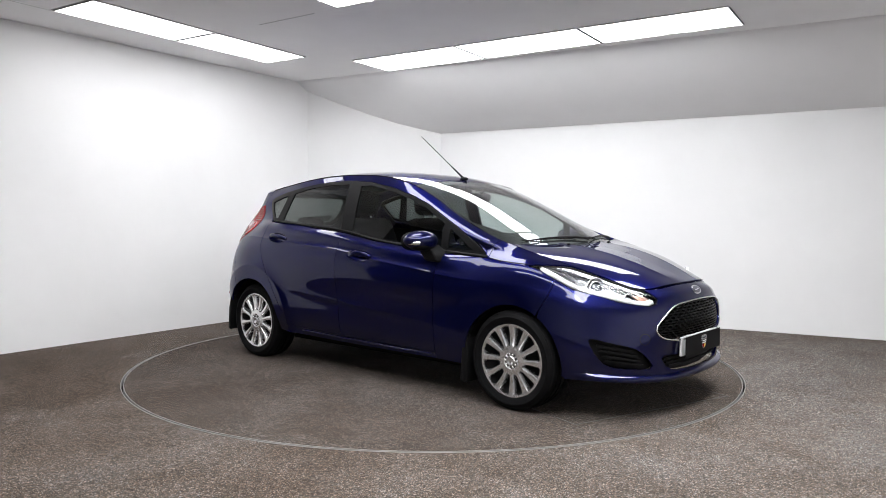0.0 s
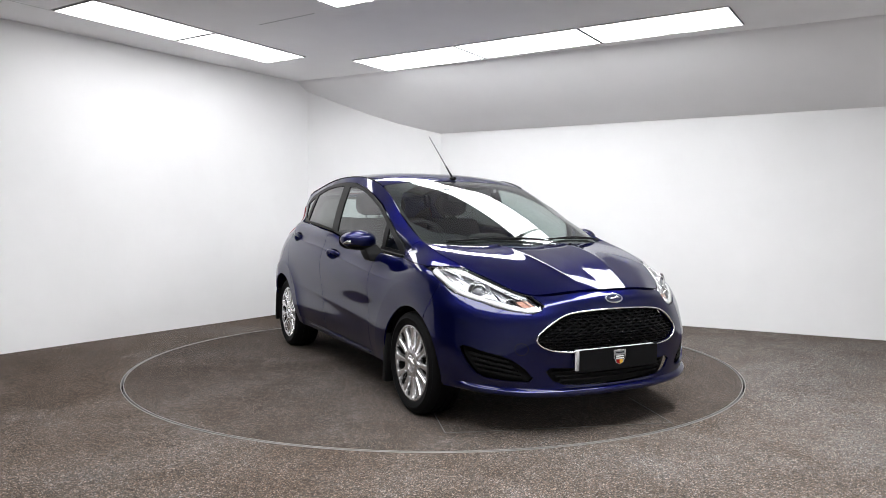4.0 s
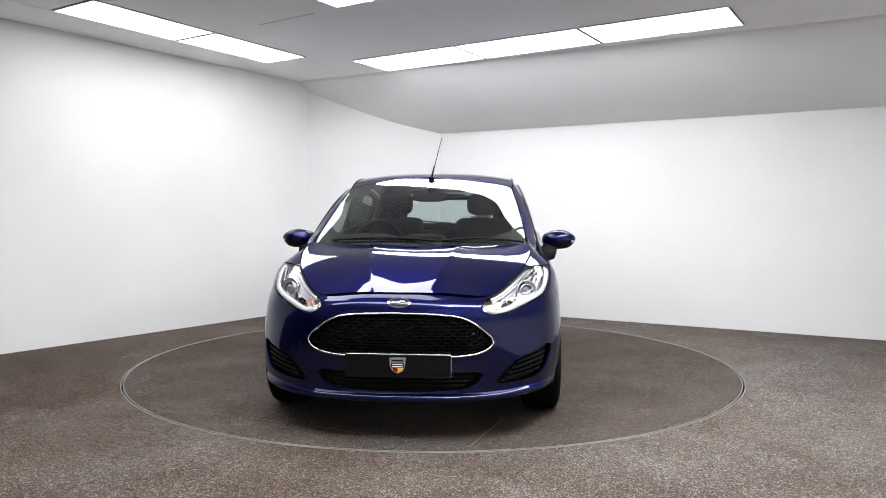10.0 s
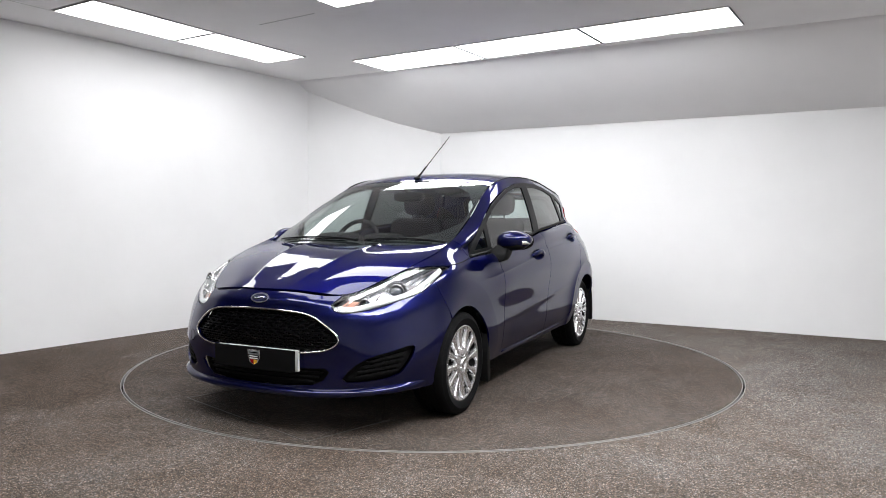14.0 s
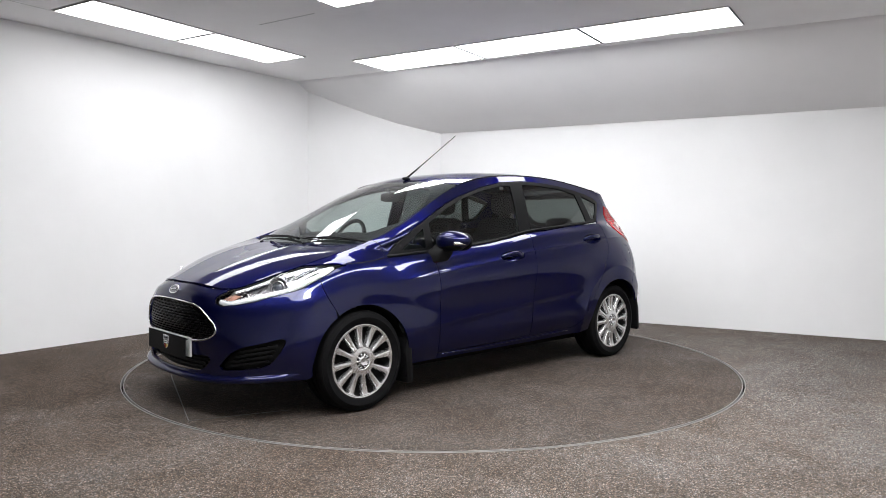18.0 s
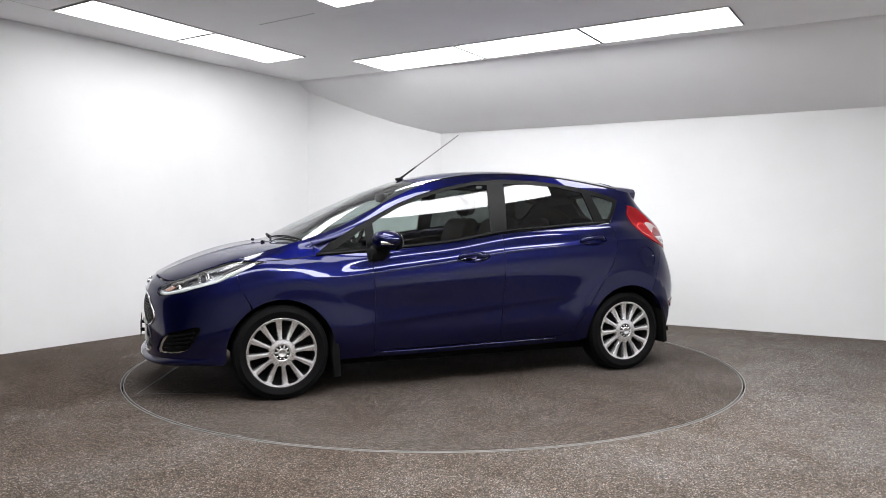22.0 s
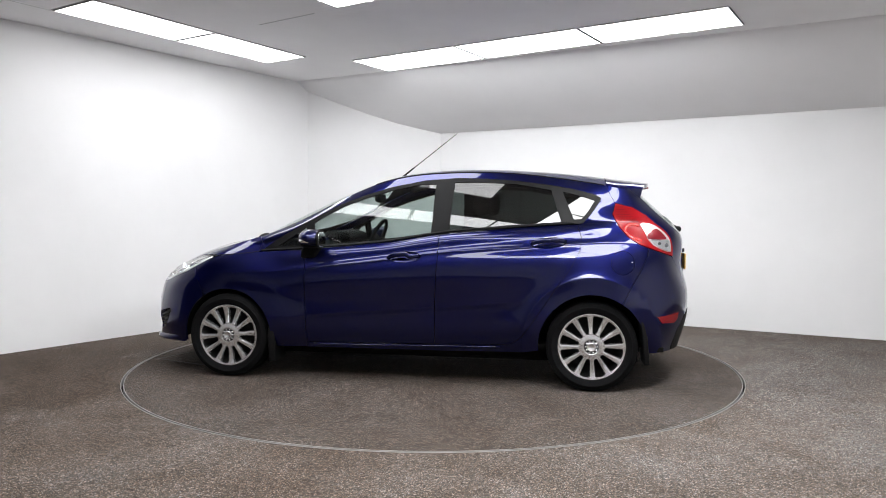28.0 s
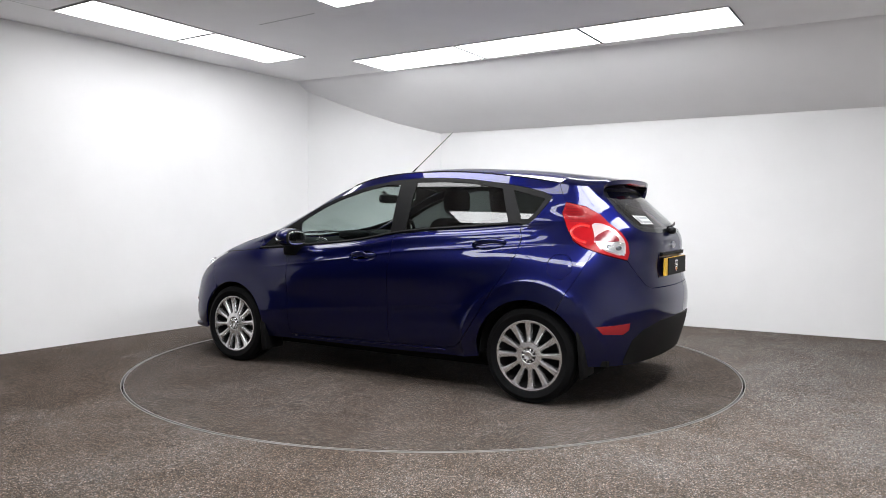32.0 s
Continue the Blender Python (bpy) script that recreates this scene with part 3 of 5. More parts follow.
def shell(name, surf, outer, holes, mat, parent, label="", step=0.03, gap=0.002, lift=0.0, flange=0.012, side=1, edge_step=0.015, dent=None, extra=None):
    """A body panel: the outline (in the chart of surf) filled on the curved surface, its rim folded inwards."""
    outer = shrink(dense(outer, edge_step), gap)
    holes = [dense(h, edge_step) for h in holes]
    v, f = triangulate(outer, holes, step, extra)
    p3 = surf(v)
    e = 1e-3
    du, dv = surf(v + (e, 0)) - surf(v - (e, 0)), surf(v + (0, e)) - surf(v - (0, e))
    nrm = np.cross(du, dv)
    nrm /= np.maximum(np.linalg.norm(nrm, axis=1), 1e-12)[:, None]
    if dent is not None:
        p3 = p3 + dent(p3)
    p3 = p3 + nrm * lift
    count = {}
    for t in f:
        for i in range(3):
            k = (t[i], t[(i + 1) % 3])
            count[k] = count.get(k, 0) + 1
    rim = [k for k in count if (k[1], k[0]) not in count]
    rv = sorted({i for k in rim for i in k})
    idx = {i: j for j, i in enumerate(rv)}
    n0, nr = len(p3), len(rv)
    top = p3[rv]
    bot = top - nrm[rv] * flange
    verts = np.concatenate([p3, top, bot])
    faces = [tuple(t) for t in f]
    if flange > 0:
        for a, b in rim:
            faces.append((n0 + idx[b], n0 + idx[a], n0 + nr + idx[a], n0 + nr + idx[b]))
    else:
        verts = p3
    flip = np.array([1, side, 1])
    verts = verts * flip + (X_OFF, Y_OFF, 0)
    # the chart's own turning may differ from the outward one
    d = np.sum(np.cross(p3[f[:, 1]] - p3[f[:, 0]], p3[f[:, 2]] - p3[f[:, 0]]) * nrm[f[:, 0]], axis=1).sum()
    if (d < 0) != (side < 0):
        faces = [t[::-1] for t in faces]
    me = bpy.data.meshes.new(name)
    me.from_pydata([tuple(q) for q in verts], [], faces)
    me.update()
    me.shade_smooth()
    if dent is None:
        cn = [tuple(q) for q in nrm * flip] + [(0.0, 0.0, 0.0)] * (len(verts) - n0)
        me.normals_split_custom_set_from_vertices(cn)
    me.materials.append(mat)
    ob = new(name, me)
    ob.parent = parent
    if label:
        ob["label"] = label
    return ob


def shoulder_points():
    """Rows of points close above and below the shoulder crease."""
    line = edge_line(3, P_KNOTS[5], P_KNOTS[15], 420)
    return np.concatenate([line + (0, d) for d in (-0.050, -0.034, -0.022, -0.012, -0.004, 0.0, 0.004, 0.010, 0.018, 0.028)])


def door_points():
    """Rows of points along the swell's upper edge and round the arches."""
    xs = np.linspace(0.85, -0.9, 90)
    rows = [from_side(np.stack([xs, swell_line(xs) + d], 1)) for d in (-0.03, -0.012, 0.0, 0.012, 0.03)]
    a = np.radians(np.linspace(5, 175, 90))
    for cx, edge in ((WHEEL_X, FLARE_F), (-WHEEL_X, FLARE_R)):
        for d in (-0.02, -0.006, 0.0, 0.006, 0.016, 0.03, 0.05, 0.08):
            r = edge + d
            q = np.stack([cx + r * np.cos(a), HUB_Z + r * np.sin(a)], 1)
            rows.append(from_side(q[(q[:, 0] < 1.62) & (q[:, 0] > -1.6)]))
    return np.concatenate(rows)


def pillar_points():
    """Rows of points along the rounded pillars and the roof rail."""
    p = np.linspace(P_KNOTS[6] + 0.1, P_KNOTS[14], 170)
    lo, hi = SKIN(p)[:, 5, 2], SKIN(p)[:, 6, 2]
    return np.concatenate([np.stack([p, lo + (hi - lo) * t], 1) for t in np.linspace(0.1, 0.96, 10)])


def flank_points():
    """Rows of points between the shoulder crease and the windows."""
    p = np.linspace(P_KNOTS[6], P_KNOTS[14], 190)
    lo, hi = SKIN(p)[:, 3, 2], SKIN(p)[:, 4, 2]
    return np.concatenate([np.stack([p, lo + (hi - lo) * u], 1) for u in (.25, .42, .56, .66, .75, .83, .90, .96)])


CREASE = np.concatenate([shoulder_points(), door_points(), pillar_points(), flank_points()])


# ---- top surfaces ----
def line_at(pts, x):
    q = np.array(pts, float)
    q = q[np.argsort(q[:, 0])]
    return spline(q[:, 0], q[:, 1:2])(np.clip(x, q[0, 0], q[-1, 0]))[:, 0]


HOOD_MID = [(2.0, .712), (1.95, .738), (1.87, .777), (1.78, .816), (1.61, .878), (1.42, .925), (1.25, .948), (1.1, .962)]
HOOD_HALF = [(2.0, .40), (1.86, .44), (1.70, .545), (1.54, .62), (1.40, .655), (1.2445, .675), (1.08, .69)]
HOOD_RIM = [(2.0, .655), (1.86, .712), (1.70, .775), (1.54, .835), (1.40, .88), (1.2445, .925), (1.08, .97)]
ROOF_MID = [(.36, 1.345), (.24, 1.388), (.1, 1.424), (-.1, 1.452), (-.4, 1.468), (-.8, 1.455), (-1.1, 1.432), (-1.35, 1.402), (-1.72, 1.352)]


def bonnet_ridge(x):
    """Distance of the bonnet's creases from its middle."""
    return np.interp(x, (1.1, 1.3, 1.5, 1.65, 1.85, 1.95), (.262, .245, .230, .212, .162, .135))


def hood(xy):
    xy = np.atleast_2d(np.asarray(xy, float))
    x, y = xy[:, 0], xy[:, 1]
    w, m, r = line_at(HOOD_HALF, x), line_at(HOOD_MID, x), line_at(HOOD_RIM, x)
    s = np.abs(y) / w
    z = m + (r - m) * s ** 3.0
    # two long ridges that run from the windscreen towards the badge
    d = np.abs(y) - bonnet_ridge(x)
    z = z + 0.009 * np.where(d < 0, np.exp(d / 0.09), np.exp(-d / 0.045)) * ramp(-x, -1.96, -1.78) - 0.006 * (1 - np.clip(s, 0, 1)) * ramp(-x, -1.96, -1.78)
    return np.stack([x, y, z], 1)


def roof(xy):
    xy = np.atleast_2d(np.asarray(xy, float))
    x, y = xy[:, 0], xy[:, 1]
    rim = LINES[6][6:15]
    xc = np.clip(x, -1.42, 0.9)
    w, r = line_at(rim[:, (0, 1)], xc), line_at(rim[:, (0, 2)], xc)
    m = line_at(ROOF_MID, x)
    s = np.abs(y) / w
    return np.stack([x, y, m + (r - m) * s ** 2.8], 1)


A_PILLAR = [(1.09, .665, .943), (.9, .650, 1.036), (.68, .630, 1.138), (.45, .599, 1.254), (.26, .575, 1.338)]
SCREEN_MID = [(1.24, 0, .948), (1.00, 0, 1.071), (.74, 0, 1.196), (.48, 0, 1.307), (.27, 0, 1.379)]


def windscreen(sw):
    """Chart of the windscreen in metres: across it from its middle, and up it from its foot."""
    sw = np.atleast_2d(np.asarray(sw, float))
    w, s = sw[:, 0] / 0.62, sw[:, 1] / 0.95
    t = np.linspace(0, 1, 5)
    a, c = spline(t, np.array(A_PILLAR))(s), spline(t, np.array(SCREEN_MID))(s)
    k = (np.abs(w) ** 2.7)[:, None]
    out = c + (a - c) * k
    out[:, 1] = a[:, 1] * w
    return out


# ---- outlines of the panels ----
def arc(cx, cz, r, a0, a1, n=18):
    return [(cx + r * math.cos(math.radians(a0 + (a1 - a0) * i / n)), cz + r * math.sin(math.radians(a0 + (a1 - a0) * i / n))) for i in range(n + 1)]


def p_of(x, row):
    """The p at which a section line has the given x."""
    p = np.linspace(0, P_END, 800)
    return float(np.interp(-x, -SKIN(p)[:, row, 0], p))


def skin_line(row, a, b, n):
    return SKIN(np.linspace(a, b, n))[:, row, :]


def cat(*pieces):
    return np.concatenate([np.atleast_2d(np.asarray(q, float)) for q in pieces])


def mirrored(half):
    """Closes a left half outline, which runs from the centre line out and back to it, with its other half."""
    h = np.asarray(half, float)
    o = h[::-1].copy()
    o[:, 0] *= -1
    return cat(h, o)


def mirrored_rear(half):
    h = np.asarray(half, float)
    o = h[::-1].copy()
    o[:, 0] = 2 * P_END - o[:, 0]
    return cat(h, o)


def both(half):
    """The same for outlines in metres across and up (or along and across)."""
    return [(y, z) for y, z in half] + [(-y, z) for y, z in half[-2:0:-1]]


def oval(cu, cv, ru, rv, n=28, tilt=0.0):
    t = math.radians(tilt)
    out = []
    for k in range(n):
        a = 2 * math.pi * k / n
        u, v = ru * math.cos(a), rv * math.sin(a)
        out.append((cu + u * math.cos(t) - v * math.sin(t), cv + u * math.sin(t) + v * math.cos(t)))
    return np.array(out)


DLO_BOTTOM = [(1.02, .873), (.76, .890), (.40, .920), (.08, .952), (-.245, 1.006), (-.73, 1.046), (-.92, 1.060), (-1.13, 1.073)]
DLO_REAR = [(-1.185, 1.080), (-1.235, 1.139), (-1.275, 1.198), (-1.302, 1.245)]
DLO_TOP = [(-1.25, 1.272), (-1.11, 1.308), (-.95, 1.335), (-.75, 1.362), (-.55, 1.377), (-.35, 1.382), (-.12, 1.366), (.115, 1.320), (.31, 1.262), (.46, 1.204), (.633, 1.116), (.766, 1.046), (.92, .955), (1.0, .896)]
LAMP_FRONT = [(.405, .668), (.425, .642), (.468, .627), (.541, .637), (.614, .654), (.658, .676)]
LAMP_LOW = [(1.60, .722), (1.50, .772), (1.40, .823), (1.325, .842)]
LAMP_TOP = [(1.37, .8475), (1.45, .847)]
DOOR_LINE_F = [(.69, .893), (.674, .8), (.668, .6), (.666, .33), (.66, .262)]
DOOR_LINE_B = [(-.249, 1.004), (-.246, .836), (-.230, .572), (-.225, .275)]
DOOR_LINE_R = [(-1.150, 1.072), (-1.175, .987), (-1.169, .911), (-1.112, .798), (-1.018, .665), (-.943, .551), (-.867, .440), (-.80, .345), (-.745, .302), (-.68, .287)]
TAIL_FRONT = [(-1.392, 1.212), (-1.374, 1.143), (-1.421, 1.051), (-1.479, .982), (-1.541, .944), (-1.60, .922)]
TAIL_LOW = [(-1.60, .922), (-1.66, .900), (-1.762, .864)]
TAIL_BACK = [(-1.762, .864), (-1.768, .908), (-1.756, .973), (-1.716, 1.032), (-1.645, 1.084), (-1.592, 1.133), (-1.506, 1.184), (-1.392, 1.212)]
BUMPER_GAP_R = [(-1.60, .922), (-1.582, .86), (-1.555, .80), (-1.515, .729), (-1.475, .66)]
GRILLE = rounded(both([(0, .642), (.22, .635), (.32, .620), (.395, .577), (.480, .503), (.43, .450), (.31, .430), (.15, .428), (0, .428)]), 2)
INTAKE = rounded(both([(0, .345), (.26, .345), (.435, .356), (.365, .268), (.20, .256), (0, .252)]), 1)
FOG = rounded([(.755, .465), (.772, .448), (.748, .365), (.706, .306), (.60, .288), (.465, .283), (.525, .36), (.60, .412), (.70, .44)], 1)
HANDLES = {"front": (-.018, .851, 3.0), "rear": (-.968, .953, 4.0)}
FUEL = (-1.434, .830, .075)


def on_line(pts, x):
    q = np.array(sorted(pts))
    return float(np.interp(x, q[:, 0], q[:, 1]))


def spot(pz, lift=0.0):
    """Points and outward normals of the skin at (p, z), raised by lift."""
    pz = np.atleast_2d(np.asarray(pz, float))
    e = 1e-3
    n = np.cross(skin(pz + (e, 0)) - skin(pz - (e, 0)), skin(pz + (0, e)) - skin(pz - (0, e)))
    n /= np.linalg.norm(n, axis=1)[:, None]
    return skin(pz) + n * lift, n


def cpart(name, bm, mat, parent, label="", s=1, smooth=True):
    """A part of the car from a bmesh in the car's own metres; s = -1 puts it on the other side."""
    for v in bm.verts:
        v.co = Vector((v.co.x + X_OFF, v.co.y * s + Y_OFF, v.co.z))
    if s < 0:
        bmesh.ops.reverse_faces(bm, faces=bm.faces[:])
    return part(name, bm, mat, parent, label, smooth)


def join(*bms):
    out = bmesh.new()
    for b in bms:
        me = bpy.data.meshes.new("tmp")
        b.to_mesh(me)
        b.free()
        out.from_mesh(me)
        bpy.data.meshes.remove(me)
    return out


def blob_bm(centre, radii, power=2.6, nu=28, nv=16, cut=None):
    """A rounded-box body; cut flattens it behind the given share of its length."""
    bm = bmesh.new()
    rings = []

    def sp(c):
        return math.copysign(abs(c) ** (2 / power), c)
    for j in range(nv + 1):
        b = -math.pi / 2 + math.pi * j / nv
        ring = []
        for i in range(nu):
            a = 2 * math.pi * i / nu
            x, y, z = sp(math.cos(b)) * sp(math.cos(a)), sp(math.cos(b)) * sp(math.sin(a)), sp(math.sin(b))
            if cut is not None:
                x = max(x, cut)
            ring.append(bm.verts.new((centre[0] + radii[0] * x, centre[1] + radii[1] * y, centre[2] + radii[2] * z)))
        rings.append(ring)
    for p, q in zip(rings, rings[1:]):
        for i in range(nu):
            bm.faces.new((p[i], p[(i + 1) % nu], q[(i + 1) % nu], q[i]))
    bmesh.ops.remove_doubles(bm, verts=bm.verts[:], dist=1e-4)
    bmesh.ops.recalc_face_normals(bm, faces=bm.faces[:])
    return bm


def bowl(name, outline, depths, mat, parent, label="", s=1):
    """A dish set into the skin: the outline shrunk step by step; depths are (share of size, lift)."""
    o = np.asarray(outline, float)
    c = o.mean(0)
    bm = bmesh.new()
    rings = []
    for k, d in depths:
        pts, _ = spot(c + (o - c) * k, d)
        rings.append([bm.verts.new(tuple(q)) for q in pts])
    n = len(o)
    for a, b in zip(rings, rings[1:]):
        for i in range(n):
            bm.faces.new((a[i], a[(i + 1) % n], b[(i + 1) % n], b[i]))
    bm.faces.new(rings[-1])
    bmesh.ops.recalc_face_normals(bm, faces=bm.faces[:])
    return cpart(name, bm, mat, parent, label, s)


def strip_bm(pz, lift, width, thick):
    """A flat bar along (p, z) points, lying on the skin."""
    pz = np.asarray(pz, float)
    d = np.gradient(pz, axis=0)
    d /= np.maximum(np.linalg.norm(d, axis=1), 1e-9)[:, None]
    w = np.stack([-d[:, 1], d[:, 0]], 1) * width / 2
    rings = [spot(pz - w, lift)[0], spot(pz + w, lift)[0], spot(pz + w, lift + thick)[0], spot(pz - w, lift + thick)[0]]
    bm = bmesh.new()
    vs = [[bm.verts.new(tuple(r[i])) for r in rings] for i in range(len(pz))]
    for a, b in zip(vs, vs[1:]):
        for k in range(4):
            bm.faces.new((a[k], a[(k + 1) % 4], b[(k + 1) % 4], b[k]))
    bm.faces.new(vs[0])
    bm.faces.new(vs[-1][::-1])
    bmesh.ops.recalc_face_normals(bm, faces=bm.faces[:])
    return bm


GLASS_TERMS = ((0, 0), (1, 0), (0, 1), (2, 0), (1, 1), (0, 2), (3, 0))


def fit_glass():
    """One smooth barrel-shaped surface through the side windows."""
    x, z = np.meshgrid(np.linspace(-1.25, 0.9, 40), np.linspace(0.9, 1.36, 24))
    pts = np.stack([x.ravel(), z.ravel()], 1)
    pts = pts[inside(pts, np.array(DLO_BOTTOM + DLO_REAR + DLO_TOP))]
    y = skin(from_side(pts))[:, 1]
    a = np.stack([pts[:, 0] ** i * pts[:, 1] ** j for i, j in GLASS_TERMS], 1)
    return np.linalg.lstsq(a, y, rcond=None)[0]


GLASS_FIT = fit_glass()


def glass_skin(pz):
    q = skin(pz)
    a = np.stack([q[:, 0] ** i * q[:, 2] ** j for i, j in GLASS_TERMS], 1)
    q[:, 1] = a @ GLASS_FIT
    return q


def lamp_outline():
    return cat(from_front(LAMP_FRONT), from_side(LAMP_LOW + LAMP_TOP), edge_line(6, p_of(1.53, 6), p_of(1.86, 6), 16) - (0, .001))


def front_end(car):
    gap_top = on_line(LAMP_LOW, 1.50)
    half = cat(edge_line(6, 0.0, p_of(1.86, 6), 20), from_front(LAMP_FRONT), from_side([(1.60, .722), (1.50, gap_top), (1.435, .600)]),
               from_side(arc(WHEEL_X, HUB_Z, FRONT_ARCH, 56, -8, 14)), edge_line(0, p_of(1.582, 0), 0.0, 40))
    grille, intake, fog = from_front(GRILLE), from_front(INTAKE), from_front(FOG)
    fog2 = fog * (-1, 1)
    bumper = shell("front_bumper", skin, mirrored(half), [grille, intake, fog, fog2], M_PAINT, car, "blue painted front bumper", step=0.019, extra=np.concatenate([CREASE, CREASE * (-1, 1)]))
    # upper grille with its honeycomb
    g = shell("grille", skin, grille, [], M_BLACK, car, "black honeycomb grille in a chrome surround", lift=-0.045, flange=-0.043, gap=0)
    bm = bmesh.new()
    w, h = 0.050, 0.0165
    for j in range(-1, 14):
        for i in range(-11, 12):
            cy, cz = i * w * 1.08 + (0.5 * w * 1.08 if j % 2 else 0), 0.425 + j * h * 1.0
            if not inside(np.array([[cy, cz]]), np.asarray(GRILLE))[0]:
                continue
            hexa = [(cy + w * a, cz + h * b) for a, b in ((.54, 0), (.36, .5), (-.36, .5), (-.54, 0), (-.36, -.5), (.36, -.5))]
            inn = [(cy + (y - cy) * 0.80, cz + (z - cz) * 0.66) for y, z in hexa]
            ring = np.clip(np.array(hexa + inn), (-.47, .432), (.47, .64))
            front = spot(from_front(ring), -0.012)[0]
            back = spot(from_front(ring[6:]), -0.034)[0]
            vs = [bm.verts.new(tuple(q)) for q in front] + [bm.verts.new(tuple(q)) for q in back]
            for k in range(6):
                n = (k + 1) % 6
                bm.faces.new((vs[k], vs[n], vs[6 + n], vs[6 + k]))
                bm.faces.new((vs[6 + k], vs[6 + n], vs[12 + n], vs[12 + k]))
    bmesh.ops.recalc_face_normals(bm, faces=bm.faces[:])
    cpart("honeycomb", bm, M_GLOSS_BLACK, g, "gloss black honeycomb mesh", smooth=False)
    ring = spot(dense(grille, 0.02), 0.003)[0]
    cpart("surround", tube_bm([tuple(q) for q in ring] + [tuple(ring[0])], 0.0050, 8, False), M_CHROME, g, "chrome grille surround")
    # lower intake with its slats
    g = shell("lower_grille", skin, intake, [], M_BLACK, car, "black slatted lower intake", lift=-0.05, flange=-0.048, gap=0)
    for z, y in ((.284, .33), (.305, .355), (.326, .375)):
        cpart("slat", strip_bm(from_front([(t, z) for t in np.linspace(-y, y, 31)]), -0.03, 0.008, 0.014), M_BLACK, g, smooth=False)
    # fog lamp blanks
    for s in (1, -1):
        g = shell("fog_grille", skin, fog, [], M_BLACK, car, "black slatted corner intake", lift=-0.03, flange=-0.028, gap=0, side=s)
        for a, b in (((.745, .425), (.59, .385)), ((.738, .397), (.57, .358)), ((.728, .368), (.55, .332)), ((.715, .340), (.535, .308))):
            pts = [(a[0] + (b[0] - a[0]) * t, a[1] + (b[1] - a[1]) * t) for t in np.linspace(0, 1, 9)]
            cpart("slat", strip_bm(from_front(pts), -0.026, 0.011, 0.016), M_BLACK, g, "", s, smooth=False)
    # splitter lip: a shelf that stands out below the intake
    n = 72
    p = np.linspace(-p_of(1.60, 0), p_of(1.60, 0), n)
    bm = bmesh.new()
    rows = []
    for k in range(n):
        t = min(1, k / 9, (n - 1 - k) / 9)
        t = t * t * (3 - 2 * t)
        z0 = SKIN(p[k:k + 1])[0, 0, 2]
        row = []
        for out, dz in ((-.003, .047), (.004, .044), (.013, .039), (.021, .034), (.025, .026), (.024, .016), (.018, .008), (-.004, .002)):
            q, _ = spot([(p[k], z0 + max(dz, .002))], out * t - .001)
            row.append(bm.verts.new(tuple(q[0])))
        rows.append(row)
    for a, b in zip(rows, rows[1:]):
        for k in range(7):
            bm.faces.new((a[k], a[k + 1], b[k + 1], b[k]))
    bmesh.ops.recalc_face_normals(bm, faces=bm.faces[:])
    cpart("bumper_lip", bm, M_PAINT, bumper, "blue lower lip")
    # round cover of the towing eye
    o = from_front(oval(-.535, .452, .030, .030, 32))
    cpart("tow_cover_gap", strip_bm(cat(o, o[:2]), 0.0002, 0.0032, 0.0008), M_GAP, bumper, "round shut line of the towing eye cover", smooth=False)
    # badge: a plain chrome-rimmed oval
    b = shell("badge", skin, from_front(oval(0, .690, .058, .0235)), [], M_CHROME, car, "chrome-rimmed oval badge", lift=0.007, flange=0.01, gap=0, step=0.02)
    shell("badge_field", skin, from_front(oval(0, .690, .049, .017)), [], M_BADGE, b, "dark blue oval field", lift=0.0085, flange=0.002, gap=0, step=0.02)
    cpart("badge_bar", strip_bm(from_front([(y, .690 + 0.003 * math.sin(y * 90)) for y in np.linspace(-.032, .032, 9)]), 0.0085, 0.006, 0.002), M_CHROME, b, "chrome bar")
    # number plate: white plate behind a black card
    plate = cpart("number_plate", box_bm((2.008, -.262, .332), (2.0215, .262, .440), 0.002), M_WHITE, car, "white number plate behind a black dealer card", smooth=False)
    cpart("card", box_bm((2.0440, -.262, .3285), (2.0470, .262, .4425), 0.001), M_CARD, plate, "black card", smooth=False)
    for y in (-.19, .19):
        cpart("spacer", box_bm((2.0215, y - .012, .375), (2.0440, y + .012, .395)), M_CARD, plate, smooth=False)
    crest(plate, 2.0468, 0.391, 1, 1.0)


